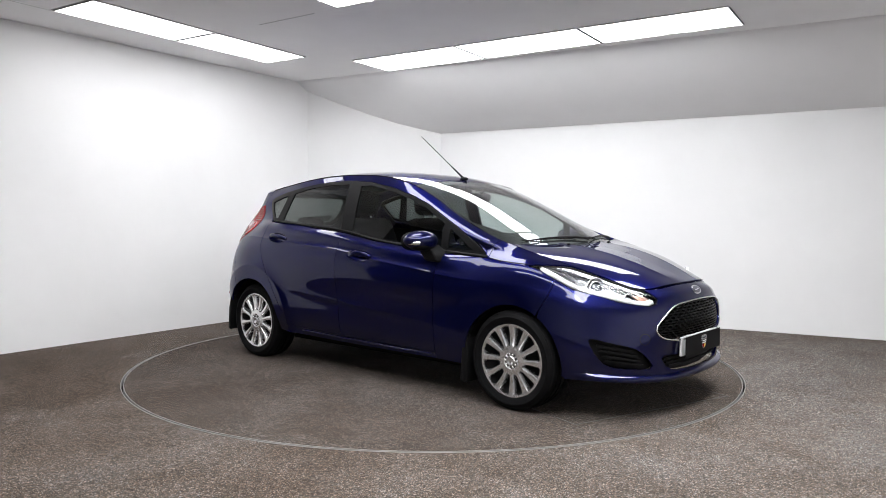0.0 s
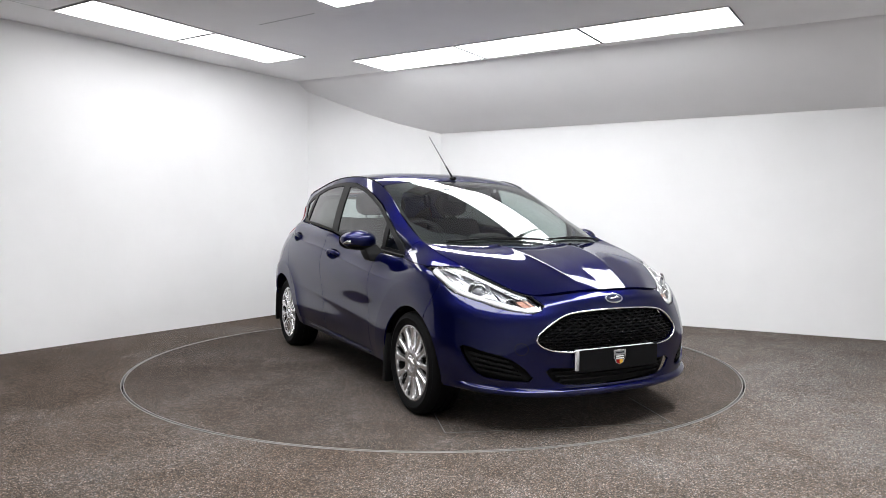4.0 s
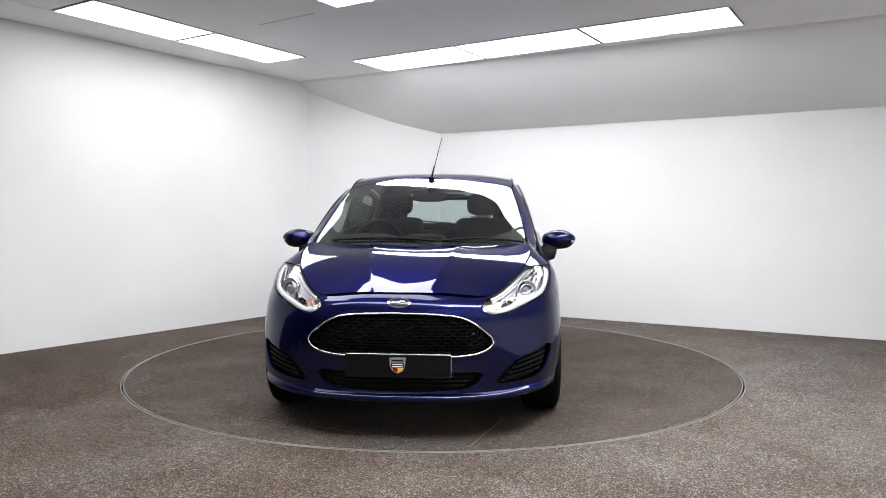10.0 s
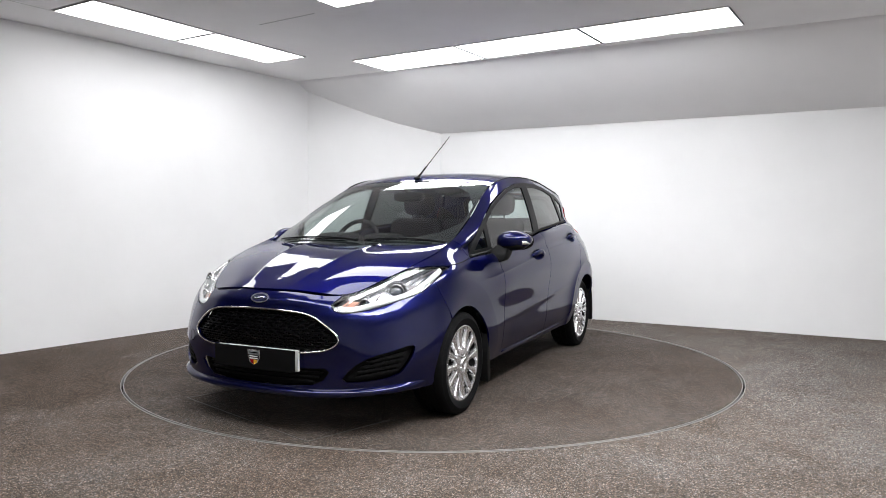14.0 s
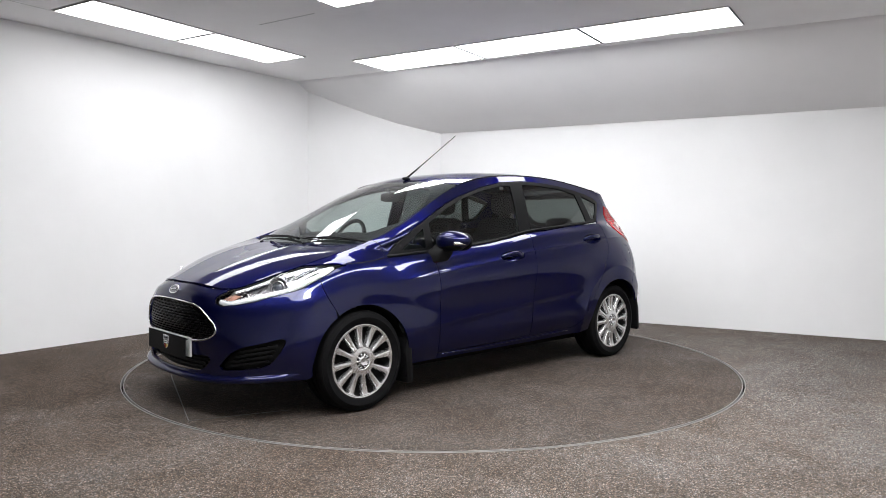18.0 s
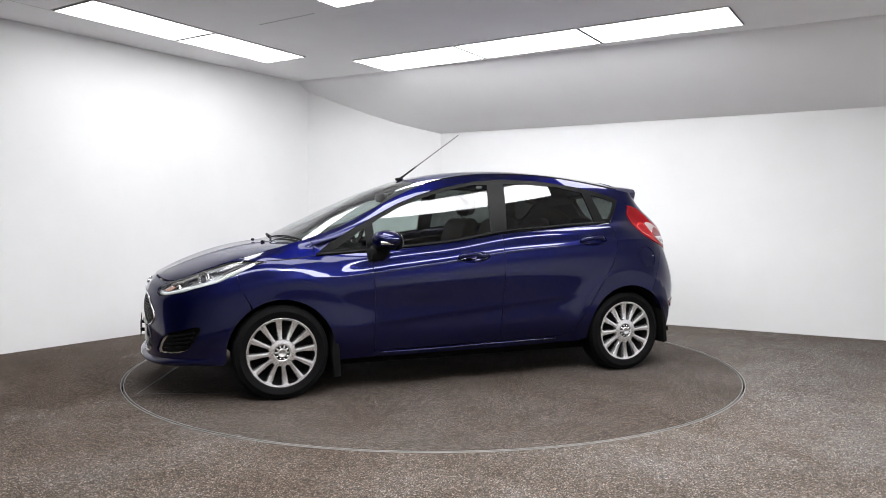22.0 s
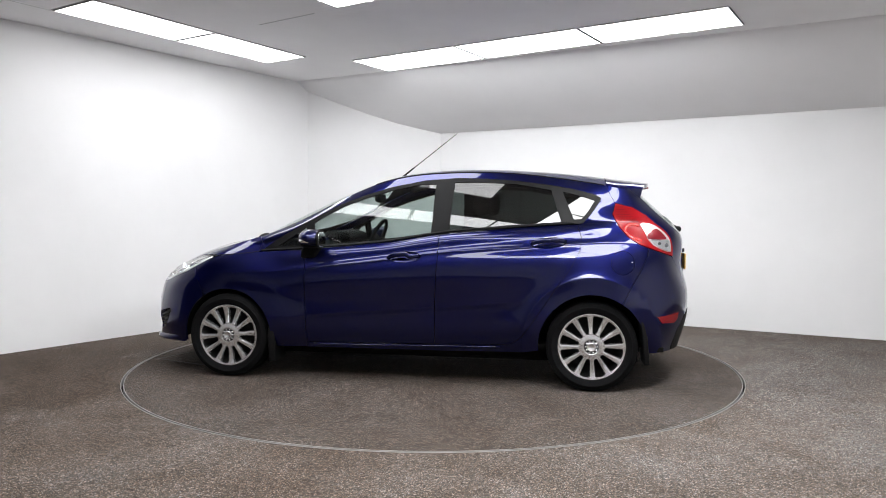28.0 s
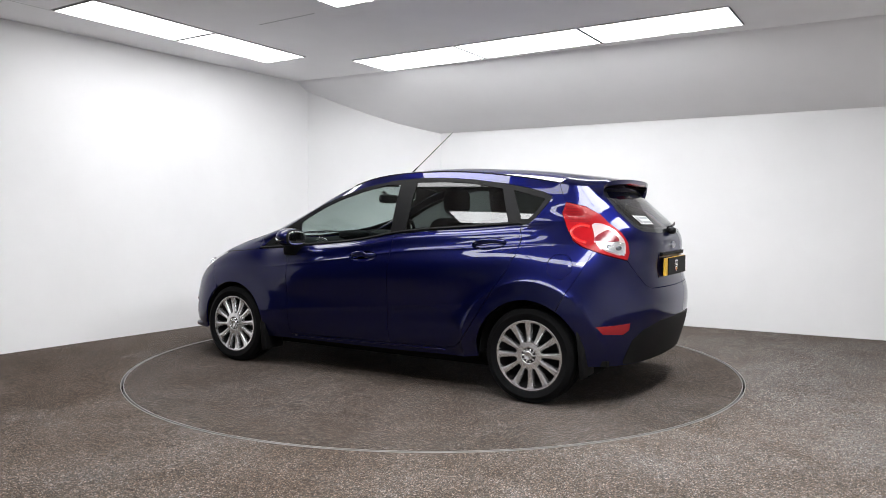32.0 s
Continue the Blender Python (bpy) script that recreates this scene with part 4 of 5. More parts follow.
def crest(plate, x, z, way, k):
    """A small shield of plain bars."""
    def slab(pts, d0, d1):
        bm = prism_bm([(y * k, q * k) for y, q in pts], d0, d1)
        for v in bm.verts:
            v.co = Vector((x + way * v.co.z, v.co.x * way, z + v.co.y))
        bmesh.ops.recalc_face_normals(bm, faces=bm.faces[:])
        return bm
    shield = [(-.041, .036), (0, .040), (.041, .036), (.038, -.004), (.026, -.028), (0, -.042), (-.026, -.028), (-.038, -.004)]
    cpart("crest", slab(shield, 0, 0.002), M_SILVER, plate, "silver shield emblem", smooth=False)
    cpart("crest_band", slab([(-.036, .032), (.036, .032), (.035, .013), (-.035, .013)], 0.002, 0.003), M_GREYBAR, plate, smooth=False)
    cpart("crest_field", slab([(-.034, .010), (.034, .010), (.032, -.012), (-.032, -.012)], 0.002, 0.003), M_CARD, plate, smooth=False)
    for q in (.023, .004, -.007):
        n = 0.027
        cpart("bar", slab([(-n, q + .0028), (n, q + .0028), (n, q - .0028), (-n, q - .0028)], 0.003, 0.0036), M_WHITE if q < .02 else M_CARD, plate, smooth=False)
    cpart("crest_corner", slab([(-.024, -.014), (0, -.014), (0, -.038), (-.020, -.028)], 0.002, 0.003), M_RED, plate, "red field", smooth=False)
    cpart("crest_corner", slab([(0, -.014), (.024, -.014), (.020, -.028), (0, -.038)], 0.002, 0.003), M_YELLOW, plate, "yellow field", smooth=False)


def door_handle(door, which, s):
    x, z, tilt = HANDLES[which]
    o = from_side(oval(x, z, .118, .036, 32, -tilt))
    bowl("handle_recess", o, ((1.0, 0.0), (.96, -.008), (.85, -.02), (.6, -.026), (.25, -.027)), M_PAINT, door, "blue recess", s)
    pts = [(x + .105 - .21 * t, z + .004 + (t - .5) * .21 * math.tan(math.radians(tilt))) for t in np.linspace(0, 1, 15)]
    pz = from_side(pts)
    lift = [-.012, .006, .016, .021, .024, .026, .027, .027, .027, .026, .024, .021, .016, .006, -.012]
    ps = [spot(pz[i:i + 1], lift[i])[0][0] for i in range(15)]
    bm = tube_bm([tuple(q) for q in ps], [.012, .014] + [.0155] * 11 + [.014, .012], 12)
    c = Vector(ps[7])
    for v in bm.verts:
        i = min(range(15), key=lambda k: abs(ps[k][0] - v.co.x))
        v.co.y = ps[i][1] + (v.co.y - ps[i][1]) * 0.55
    cpart("handle", bm, M_PAINT, door, "blue pull handle", s)
    return o


def side_panels(car, s):
    gap_top = on_line(LAMP_LOW, 1.50)
    px = p_of(1.06, 6)
    fender = cat(from_side(LAMP_LOW[1:] + LAMP_TOP), edge_line(6, p_of(1.53, 6), px, 24),
                 from_side([(1.03, .94), (1.035, .872)]), from_side([(.76, .888), (.69, .893)]), from_side(DOOR_LINE_F[1:]), from_side([(.66, .225), (.91, .22)]), from_side(arc(WHEEL_X, HUB_Z, FRONT_ARCH, 188, 58, 24)), from_side([(1.435, .600)]))
    shell("front_wing", skin, fender, [], M_PAINT, car, "blue painted front wing", side=s, extra=CREASE, step=0.014)
    frame = cat(from_side([(1.035, .872), (1.03, .94)]), edge_line(6, px, p_of(-1.335, 6), 60), from_side([(-1.35, 1.29)]), from_side(TAIL_FRONT), from_side(BUMPER_GAP_R[1:]),
                from_side(arc(-WHEEL_X, HUB_Z, REAR_ARCH, 124, -6, 28)), from_side([(-.80, .238)]), from_side(DOOR_LINE_R[::-1]), from_side(DLO_REAR + DLO_TOP + [DLO_BOTTOM[0]]))
    fuel = from_side(oval(FUEL[0], FUEL[1], FUEL[2], FUEL[2], 36))
    body = shell("side_frame", skin, frame, [fuel] if s > 0 else [], M_PAINT, car, "blue painted roof pillar and rear quarter panel", side=s, extra=CREASE)
    if s > 0:
        flap = shell("fuel_flap", skin, fuel, [], M_PAINT, car, "round blue fuel flap", gap=0.003, lift=-0.001, step=0.02)
        bowl("finger_hole", from_side(oval(FUEL[0] - .057, FUEL[1] + .005, .007, .004, 12)), ((1, .0015), (.5, .002)), M_SILVER, flap, "small grey finger grip")
    sill = from_side([(.66, .225), (.66, .262), (.30, .262), (-.225, .275), (-.68, .287), (-.745, .302), (-.80, .34), (-.80, .238), (-.25, .228)])
    shell("sill", skin, sill, [], M_PAINT, car, "blue sill", side=s, gap=0.0015)
    front = cat(from_side(DOOR_LINE_F), from_side(DOOR_LINE_B[::-1]), from_side([q for q in DLO_BOTTOM[::-1] if -.24 < q[0] < .68]))
    rear = cat(from_side(DOOR_LINE_B), from_side(DOOR_LINE_R[::-1]), from_side([q for q in DLO_BOTTOM[::-1] if -1.14 < q[0] < -.25]))
    for which, o in (("front", front), ("rear", rear)):
        x, z, tilt = HANDLES[which]
        hole = from_side(oval(x, z, .118, .036, 32, -tilt))
        d = shell(which + "_door", skin, o, [hole], M_PAINT, car, "blue painted %s door" % which, side=s, step=0.026, extra=CREASE)
        door_handle(d, which, s)
    # black window surround and the panes
    dlo = from_side(DLO_BOTTOM + DLO_REAR + DLO_TOP)
    sail = from_side([(.90, .912), (.70, 1.045), (.69, .925)])
    fg = from_side([(.635, .918), (.40, .938), (.08, .971), (-.185, 1.014), (-.20, 1.338), (-.10, 1.34), (.115, 1.297), (.30, 1.242), (.46, 1.180), (.60, 1.105), (.645, 1.075)])
    rg = from_side([(-.305, 1.030), (-.73, 1.066), (-1.045, 1.087), (-.975, 1.298), (-.75, 1.338), (-.55, 1.352), (-.33, 1.354)])
    qg = from_side([(-1.125, 1.105), (-1.175, 1.108), (-1.22, 1.16), (-1.262, 1.232), (-1.05, 1.288)])
    sur = shell("window_surround", glass_skin, dlo, [sail, fg, rg, qg], M_TRIM, car, "satin black window surround", lift=0.002, side=s, gap=0.001, step=0.04)
    for o, m, tint in ((sail, M_GLASS_SIDE, "lightly tinted"), (fg, M_GLASS_SIDE, "lightly tinted"), (rg, M_GLASS_DARK, "dark tinted"), (qg, M_GLASS_DARK, "dark tinted")):
        shell("side_window", glass_skin, o, [], m, car, tint + " side window", lift=-0.004, flange=0, gap=0.0, side=s, step=0.05)
    # rubber waist seal
    seal = from_side(smooth_line([(x, z + 0.008) for x, z in DLO_BOTTOM], 50))
    cpart("waist_seal", strip_bm(seal, 0.001, 0.012, 0.005), M_BLACK, sur, "black rubber seal", s)
    cpart("shut_line", strip_bm(from_side(smooth_line([(1.33, .8475), (1.20, .856), (1.10, .866), (1.035, .876)], 16)), 0.0002, 0.0045, 0.0006), M_GAP, sur, "dark shut line", s)
    head_lamp(car, s)
    tail_lamp(car, s)
    door_mirror(car, s)
    # bright edge under the doors
    edge = from_side([(x, .252 + .018 * max(0, .3 - x)) for x in np.linspace(.62, -.66, 40)])
    cpart("sill_trim", tube_bm([tuple(q) for q in spot(edge, 0.001)[0]], 0.005, 8), M_PAINT, car, "blue sill ridge", s)
    # roof ditch moulding
    top = skin_line(6, p_of(.24, 6), p_of(-1.32, 6), 40)
    cpart("roof_moulding", tube_bm([(x, y, z + .002) for x, y, z in top], 0.004, 6), M_BLACK, car, "black roof moulding", s)


def aimed(bm, at, way):
    """Turns a lathed body's axis to a direction and puts it in its place."""
    rot = Vector((0, 1, 0)).rotation_difference(Vector(way).normalized()).to_matrix()
    for v in bm.verts:
        v.co = rot @ v.co + Vector(at)
    return bm


def head_lamp(car, s):
    lamp = lamp_outline()
    h = shell("headlamp", skin, lamp, [], M_LAMPBACK, car, "clear headlamp with chrome reflectors", side=s, lift=-0.034, flange=-0.032, step=0.02, gap=0.003)
    shell("lens", skin, lamp, [], M_CLEAR, h, "clear lens", side=s, flange=0.0, step=0.03, gap=0.003)
    rim = shrink(dense(lamp, 0.015), 0.0055)
    shell("lamp_seal", skin, lamp, [rim], M_RIMDARK, h, "black lamp edge", side=s, lift=-0.006, flange=0.004, step=0.03, gap=0.0005)
    # inner frame with one opening for the projector and one for the reflector
    low = smooth_line(cat(from_front([(.437, .655), (.482, .644), (.552, .657), (.64, .688)]), from_side([(1.60, .741), (1.50, .789), (1.40, .832)])), 28)
    cpart("light_guide", strip_bm(low, -0.016, 0.021, 0.010), M_GUIDE, h, "white light guide along the lower edge", s)
    cpart("guide_edge", strip_bm(low + (0, .0145), -0.014, 0.0035, 0.007), M_CHROME, h, "chrome edge of the light guide", s)
    top = smooth_line(edge_line(6, p_of(1.84, 6), p_of(1.42, 6), 9) + (0, -.014), 28)
    cpart("upper_brow", strip_bm(top, -0.020, 0.018, 0.010), M_LAMPBACK, h, "silver upper brow", s)
    cpart("brow_edge", strip_bm(top + (0, -.0125), -0.018, 0.004, 0.008), M_CHROME, h, "chrome edge of the brow", s)
    # projector in a chrome bowl
    way = Vector((0.86, 0.46, 0.10))
    p0 = spot(from_side([(1.688, .744)]), -0.030)[0][0]
    cpart("projector_bowl", aimed(lathe_bm([(.040, -.030), (.046, -.004), (.054, .010), (.060, .018), (.062, .015), (.058, .004)], 36), p0, way), M_LAMPBACK, h, "bright projector bowl", s)
    cpart("projector", aimed(lathe_bm([(.042, -.03), (.043, .012), (.040, .020), (.036, .016), (.034, -.012)], 36), p0, way), M_CHROME, h, "chrome projector ring", s)
    cpart("projector_lens", aimed(lathe_bm([(.0, .022), (.012, .0205), (.023, .015), (.031, .006), (.035, -.01)], 36), p0, way), M_PROJ, h, "dark round projector lens", s)
    # inner reflector between the projector and the indicator
    p1 = spot(from_front([(.548, .684)]), -0.032)[0][0]
    cpart("reflector_bowl", aimed(lathe_bm([(.004, -.004), (.012, -.003), (.020, .002), (.027, .010), (.031, .019), (.033, .017), (.030, .005)], 30), p1, (0.95, 0.28, 0.06)), M_CHROME, h, "chrome reflector bowl", s)
    cpart("bulb", aimed(lathe_bm([(.0, .016), (.0045, .014), (.006, .008), (.006, -.004)], 16), p1, (0.95, 0.28, 0.06)), M_PROJ, h, "clear bulb", s)
    # amber indicator beside the grille and its upright bars
    amber = from_front([(.446, .664), (.498, .660), (.518, .690), (.468, .697)])
    shell("indicator", skin, amber, [], M_AMBER, h, "amber indicator", side=s, lift=-0.014, flange=0.016, gap=0, step=0.03)
    for y0, z0, y1, z1, w, m in ((.522, .666, .534, .700, .006, M_RIMDARK), (.462, .663, .484, .694, .004, M_CHROME), (.588, .682, .598, .724, .005, M_CHROME), (.580, .682, .590, .722, .004, M_RIMDARK)):
        a = from_front([(y0, z0), (y1, z1)])
        cpart("divider", strip_bm(np.linspace(a[0], a[1], 6), -0.022, w, 0.012), m, h, "dark upright bar" if m is M_RIMDARK else "chrome upright bar", s, smooth=False)
    # bright blades that run out to the lamp's tip
    for dz, w, m in ((.022, .009, M_CHROME), (.038, .006, M_LAMPDARK), (.050, .006, M_CHROME)):
        line = smooth_line([(1.585, .752 + dz), (1.52, .786 + dz * .86), (1.45, .816 + dz * .56), (1.39, .838 + dz * .16)], 16)
        cpart("blade", strip_bm(from_side(line), -0.020, w, 0.009), m, h, "chrome blade" if m is M_CHROME else "grey blade", s, smooth=False)


def tail_lamp(car, s):
    tail = cat(from_side(TAIL_FRONT), from_side(TAIL_LOW[1:]), from_side(TAIL_BACK[1:-1]))
    t = shell("tail_lamp", skin, tail, [], M_RED, car, "red tail lamp with a clear lower corner", side=s, lift=0.004, step=0.022)
    shell("lamp_back", skin, tail, [], M_INTERIOR, t, "black inner cover", side=s, lift=-0.02, flange=0.004, gap=-0.01, step=0.04)
    clear = rounded(from_side([(-1.545, 1.085), (-1.630, 1.076), (-1.704, 1.024), (-1.747, .970), (-1.752, .882), (-1.640, .925), (-1.600, .965), (-1.580, 1.02)]), 1)
    cl = shell("clear_lens", skin, clear, [], M_TAILCLEAR, t, "clear reversing and indicator lens", side=s, lift=0.006, flange=0.004, gap=0, step=0.02)
    shell("inner_lens", skin, rounded(from_side([(-1.588, 1.000), (-1.640, 1.040), (-1.664, 1.040), (-1.716, .985), (-1.712, .972), (-1.600, .972)]), 1), [], M_REDDEEP, t, "deep red lens", side=s, lift=0.010, flange=0.005, gap=0, step=0.012)
    field = from_side([(-1.606, .964), (-1.742, .964), (-1.744, .892), (-1.648, .930)])
    shell("reversing_field", skin, field, [], M_LAMPBACK, cl, "silver reversing lamp field", side=s, lift=0.0085, flange=0.003, gap=0, step=0.012)
    for x, z, r in ((-1.668, .946, .010), (-1.716, .936, .013)):
        bowl("bulb_reflector", from_side(oval(x, z, r, r, 20)), ((1.0, .0095), (.85, .0105), (.6, .0100), (.3, .0095)), M_LAMPDARK, cl, "grey bulb reflector", s)
    cpart("lens_divider", strip_bm(from_side([(-1.596, .966), (-1.65, .967), (-1.735, .966)]), 0.0085, 0.004, 0.003), M_CHROME, cl, "thin silver bar", s, smooth=False)
    # bent light guide in the red field and fine ribs above it
    ring = from_side(smooth_line([(-1.545, 1.060), (-1.475, 1.066), (-1.452, 1.040), (-1.480, .998), (-1.555, .968)], 20))
    cpart("light_guide", strip_bm(ring, 0.004, 0.016, 0.002), M_REDBRIGHT, t, "bright red bent light guide", s)
    for k in range(7):
        z = 1.186 - .016 * k
        xa = -1.390 - max(0, (1.14 - z)) * .55
        xb = -1.435 - (1.19 - z) * 1.12
        cpart("lens_rib", strip_bm(from_side([(xa + (xb - xa) * t2, z) for t2 in np.linspace(0.06, .95, 6)]), 0.004, 0.0028, 0.0018), M_REDDEEP, t, "", s, smooth=False)


def door_mirror(car, s):
    bm = blob_bm((.605, .895, .972), (.088, .112, .062), 2.3, 32, 18, -0.62)
    for v in bm.verts:
        k = (v.co.y - .895) / .112
        v.co.z += (-.30 * max(k, 0) ** 1.5) * max(v.co.z - .955, 0) + .006 * k
        v.co.x -= .02 * max(k, 0)
    m = cpart("door_mirror", bm, M_PAINT, car, "blue door mirror on a black arm", s)
    cpart("lower_shell", blob_bm((.603, .886, .945), (.078, .094, .040), 2.3, 28, 12, -0.62), M_BLACK, m, "black lower shell", s)
    arm = bmesh.new()
    low = [(.715, .745, .880), (.575, .745, .885), (.57, .875, .895), (.69, .875, .89)]
    top = [(.67, .80, .945), (.57, .80, .945), (.565, .88, .94), (.65, .88, .94)]
    for ring in (low, top):
        for q in ring:
            arm.verts.new(q)
    arm.verts.ensure_lookup_table()
    v = arm.verts
    foot = [arm.verts.new(q) for q in ((.72, .74, .815), (.60, .74, .82), (.60, .86, .845), (.70, .86, .84))]
    for a, b in ((foot, v[0:4]), (v[0:4], v[4:8])):
        a, b = list(a), list(b)
        for k in range(4):
            arm.faces.new((a[k], a[(k + 1) % 4], b[(k + 1) % 4], b[k]))
    arm.faces.new(foot)
    arm.faces.new(list(v[4:8]))
    bmesh.ops.recalc_face_normals(arm, faces=arm.faces[:])
    bmesh.ops.bevel(arm, geom=arm.edges[:], offset=0.012, segments=2, affect="EDGES", profile=0.5)
    cpart("arm", arm, M_BLACK, m, "black mirror arm", s)
    pts = [(.605 + .086 * math.cos(math.radians(a)), .892 + .104 * math.sin(math.radians(a)), .958) for a in range(48, 112, 8)]
    bm = bmesh.new()
    rows = []
    for x, y, z in pts:
        out = Vector((x - .605, y - .893, 0)).normalized()
        rows.append([bm.verts.new(Vector((x, y, z + dz)) + out * o) for dz, o in ((-.013, -.002), (-.011, .003), (.008, .003), (.010, -.002))])
    for a, b in zip(rows, rows[1:]):
        for k in range(3):
            bm.faces.new((a[k], a[k + 1], b[k + 1], b[k]))
    bmesh.ops.recalc_face_normals(bm, faces=bm.faces[:])
    cpart("indicator", bm, M_LAMPBACK, m, "clear side indicator", s)
    bm = blob_bm((.552, .893, .966), (.011, .110, .060), 2.5, 28, 12)
    for v in bm.verts:
        v.co.x -= .02 * max((v.co.y - .895) / .112, 0)
    cpart("bezel", bm, M_BLACK, m, "black rear bezel", s)
    bm = blob_bm((.541, .893, .966), (.003, .096, .049), 3.0, 28, 12)
    for v in bm.verts:
        v.co.x -= .02 * max((v.co.y - .895) / .112, 0)
    cpart("mirror_glass", bm, M_CHROME, m, "mirror glass", s)


def rear_end(car):
    half = cat(from_rear([(0, .690), (.42, .695), (.485, .715), (.54, .79)]), from_side(TAIL_LOW[::-1]), from_side(BUMPER_GAP_R[1:]), from_side(arc(-WHEEL_X, HUB_Z, REAR_ARCH, 124, 187, 14)), edge_line(0, p_of(-1.60, 0), P_END, 40))
    bumper = shell("rear_bumper", skin, mirrored_rear(half), [], M_PAINT, car, "blue painted rear bumper", step=0.028)
    gate = cat(from_rear([(0, .690), (.42, .695), (.485, .715), (.54, .79)]), from_side(TAIL_BACK), from_side([(-1.35, 1.29)]), edge_line(6, p_of(-1.335, 6), P_END, 30))
    glass = from_rear([(0, 1.022), (.25, 1.024), (.43, 1.035), (.475, 1.06), (.47, 1.15), (.44, 1.25), (.40, 1.30), (0, 1.318)])
    tail = shell("tailgate", skin, mirrored_rear(gate), [mirrored_rear(glass)], M_PAINT, car, "blue painted tailgate", step=0.028)
    shell("rear_window", skin, mirrored_rear(glass), [], M_GLASS, car, "tinted rear window", step=0.05, flange=0, lift=-0.003)
    band = from_rear([(0, 1.058), (.25, 1.06), (.40, 1.07), (.43, 1.10), (.425, 1.17), (.395, 1.25), (.36, 1.285), (0, 1.29)])
    shell("window_band", skin, mirrored_rear(glass), [mirrored_rear(band)], M_TRIM, car, "black border of the rear window", step=0.03, flange=0, lift=-0.006)
    # black lower valance
    low = cat(from_rear([(0, .500), (.35, .495), (.52, .46), (.60, .40)]), from_rear([(.625, .275)]), edge_line(0, p_of(-1.755, 0), P_END, 20) + (0, 0.006))
    shell("valance", skin, mirrored_rear(low), [], M_BLACK, bumper, "black lower valance", lift=0.004, flange=0.006, step=0.04, gap=0)
    for s in (1, -1):
        o = from_side([(-1.65, .490), (-1.723, .495), (-1.798, .505), (-1.792, .465), (-1.768, .441), (-1.681, .447)])
        shell("reflector", skin, o, [], M_REFLEX, bumper, "red bumper reflector", lift=0.005, flange=0.005, gap=0, side=s, step=0.03)
    # plate recess, plate and badge
    rec = from_rear(both([(0, .905), (.29, .905), (.305, .75), (0, .742)]))
    shell("plate_recess", skin, rec, [], M_PAINT, tail, "blue plate recess", lift=0.003, flange=0.004, gap=0, step=0.04)
    cpart("grab_handle", strip_bm(from_rear([(y, .893) for y in np.linspace(.28, -.28, 25)]), 0.003, 0.022, 0.012), M_BLACK, tail, "black grab handle")
    plate = cpart("number_plate", box_bm((-1.897, -.26, .758), (-1.889, .26, .868), 0.002), M_YELLOW, car, "yellow number plate behind a black dealer card", smooth=False)
    cpart("card", box_bm((-1.903, -.262, .757), (-1.8975, .19, .866), 0.002), M_CARD, plate, "black card", smooth=False)
    crest(plate, -1.9035, 0.812, -1, 0.9)
    b = shell("badge", skin, from_rear(oval(0, .945, .050, .0205)), [], M_CHROME, car, "chrome-rimmed oval badge", lift=0.006, flange=0.008, gap=0, step=0.02)
    shell("badge_field", skin, from_rear(oval(0, .945, .042, .015)), [], M_BADGE, b, "dark blue oval field", lift=0.0075, flange=0.002, gap=0, step=0.02)
    # wiper of the rear window
    w = cpart("rear_wiper", blob_bm((-1.872, 0, 1.035), (.028, .035, .022), 2.4, 16, 10), M_BLACK, car, "black rear wiper")
    cpart("wiper_arm", tube_bm([tuple(q) for q in spot(from_rear([(0.001, 1.045), (-.10, 1.052), (-.22, 1.062), (-.34, 1.075)]), .014)[0]], [.012, .009, .007, .005], 8), M_BLACK, w)
    # sticker in the rear window
    st = shell("window_sticker", skin, from_rear([(.385, 1.078), (.20, 1.075), (.20, 1.128), (.385, 1.131)]), [], M_STICKER, car, "pale grey window sticker with dark bars", lift=0.0, flange=0, gap=0, step=0.03)
    for a, b2, z0, z1 in ((.376, .345, 1.086, 1.124), (.335, .210, 1.110, 1.123), (.335, .210, 1.084, 1.096)):
        shell("sticker_bar", skin, from_rear([(a, z0), (b2, z0), (b2, z1), (a, z1)]), [], M_GREYBAR, st, lift=0.001, flange=0, gap=0, step=0.03)
    spoiler(car)


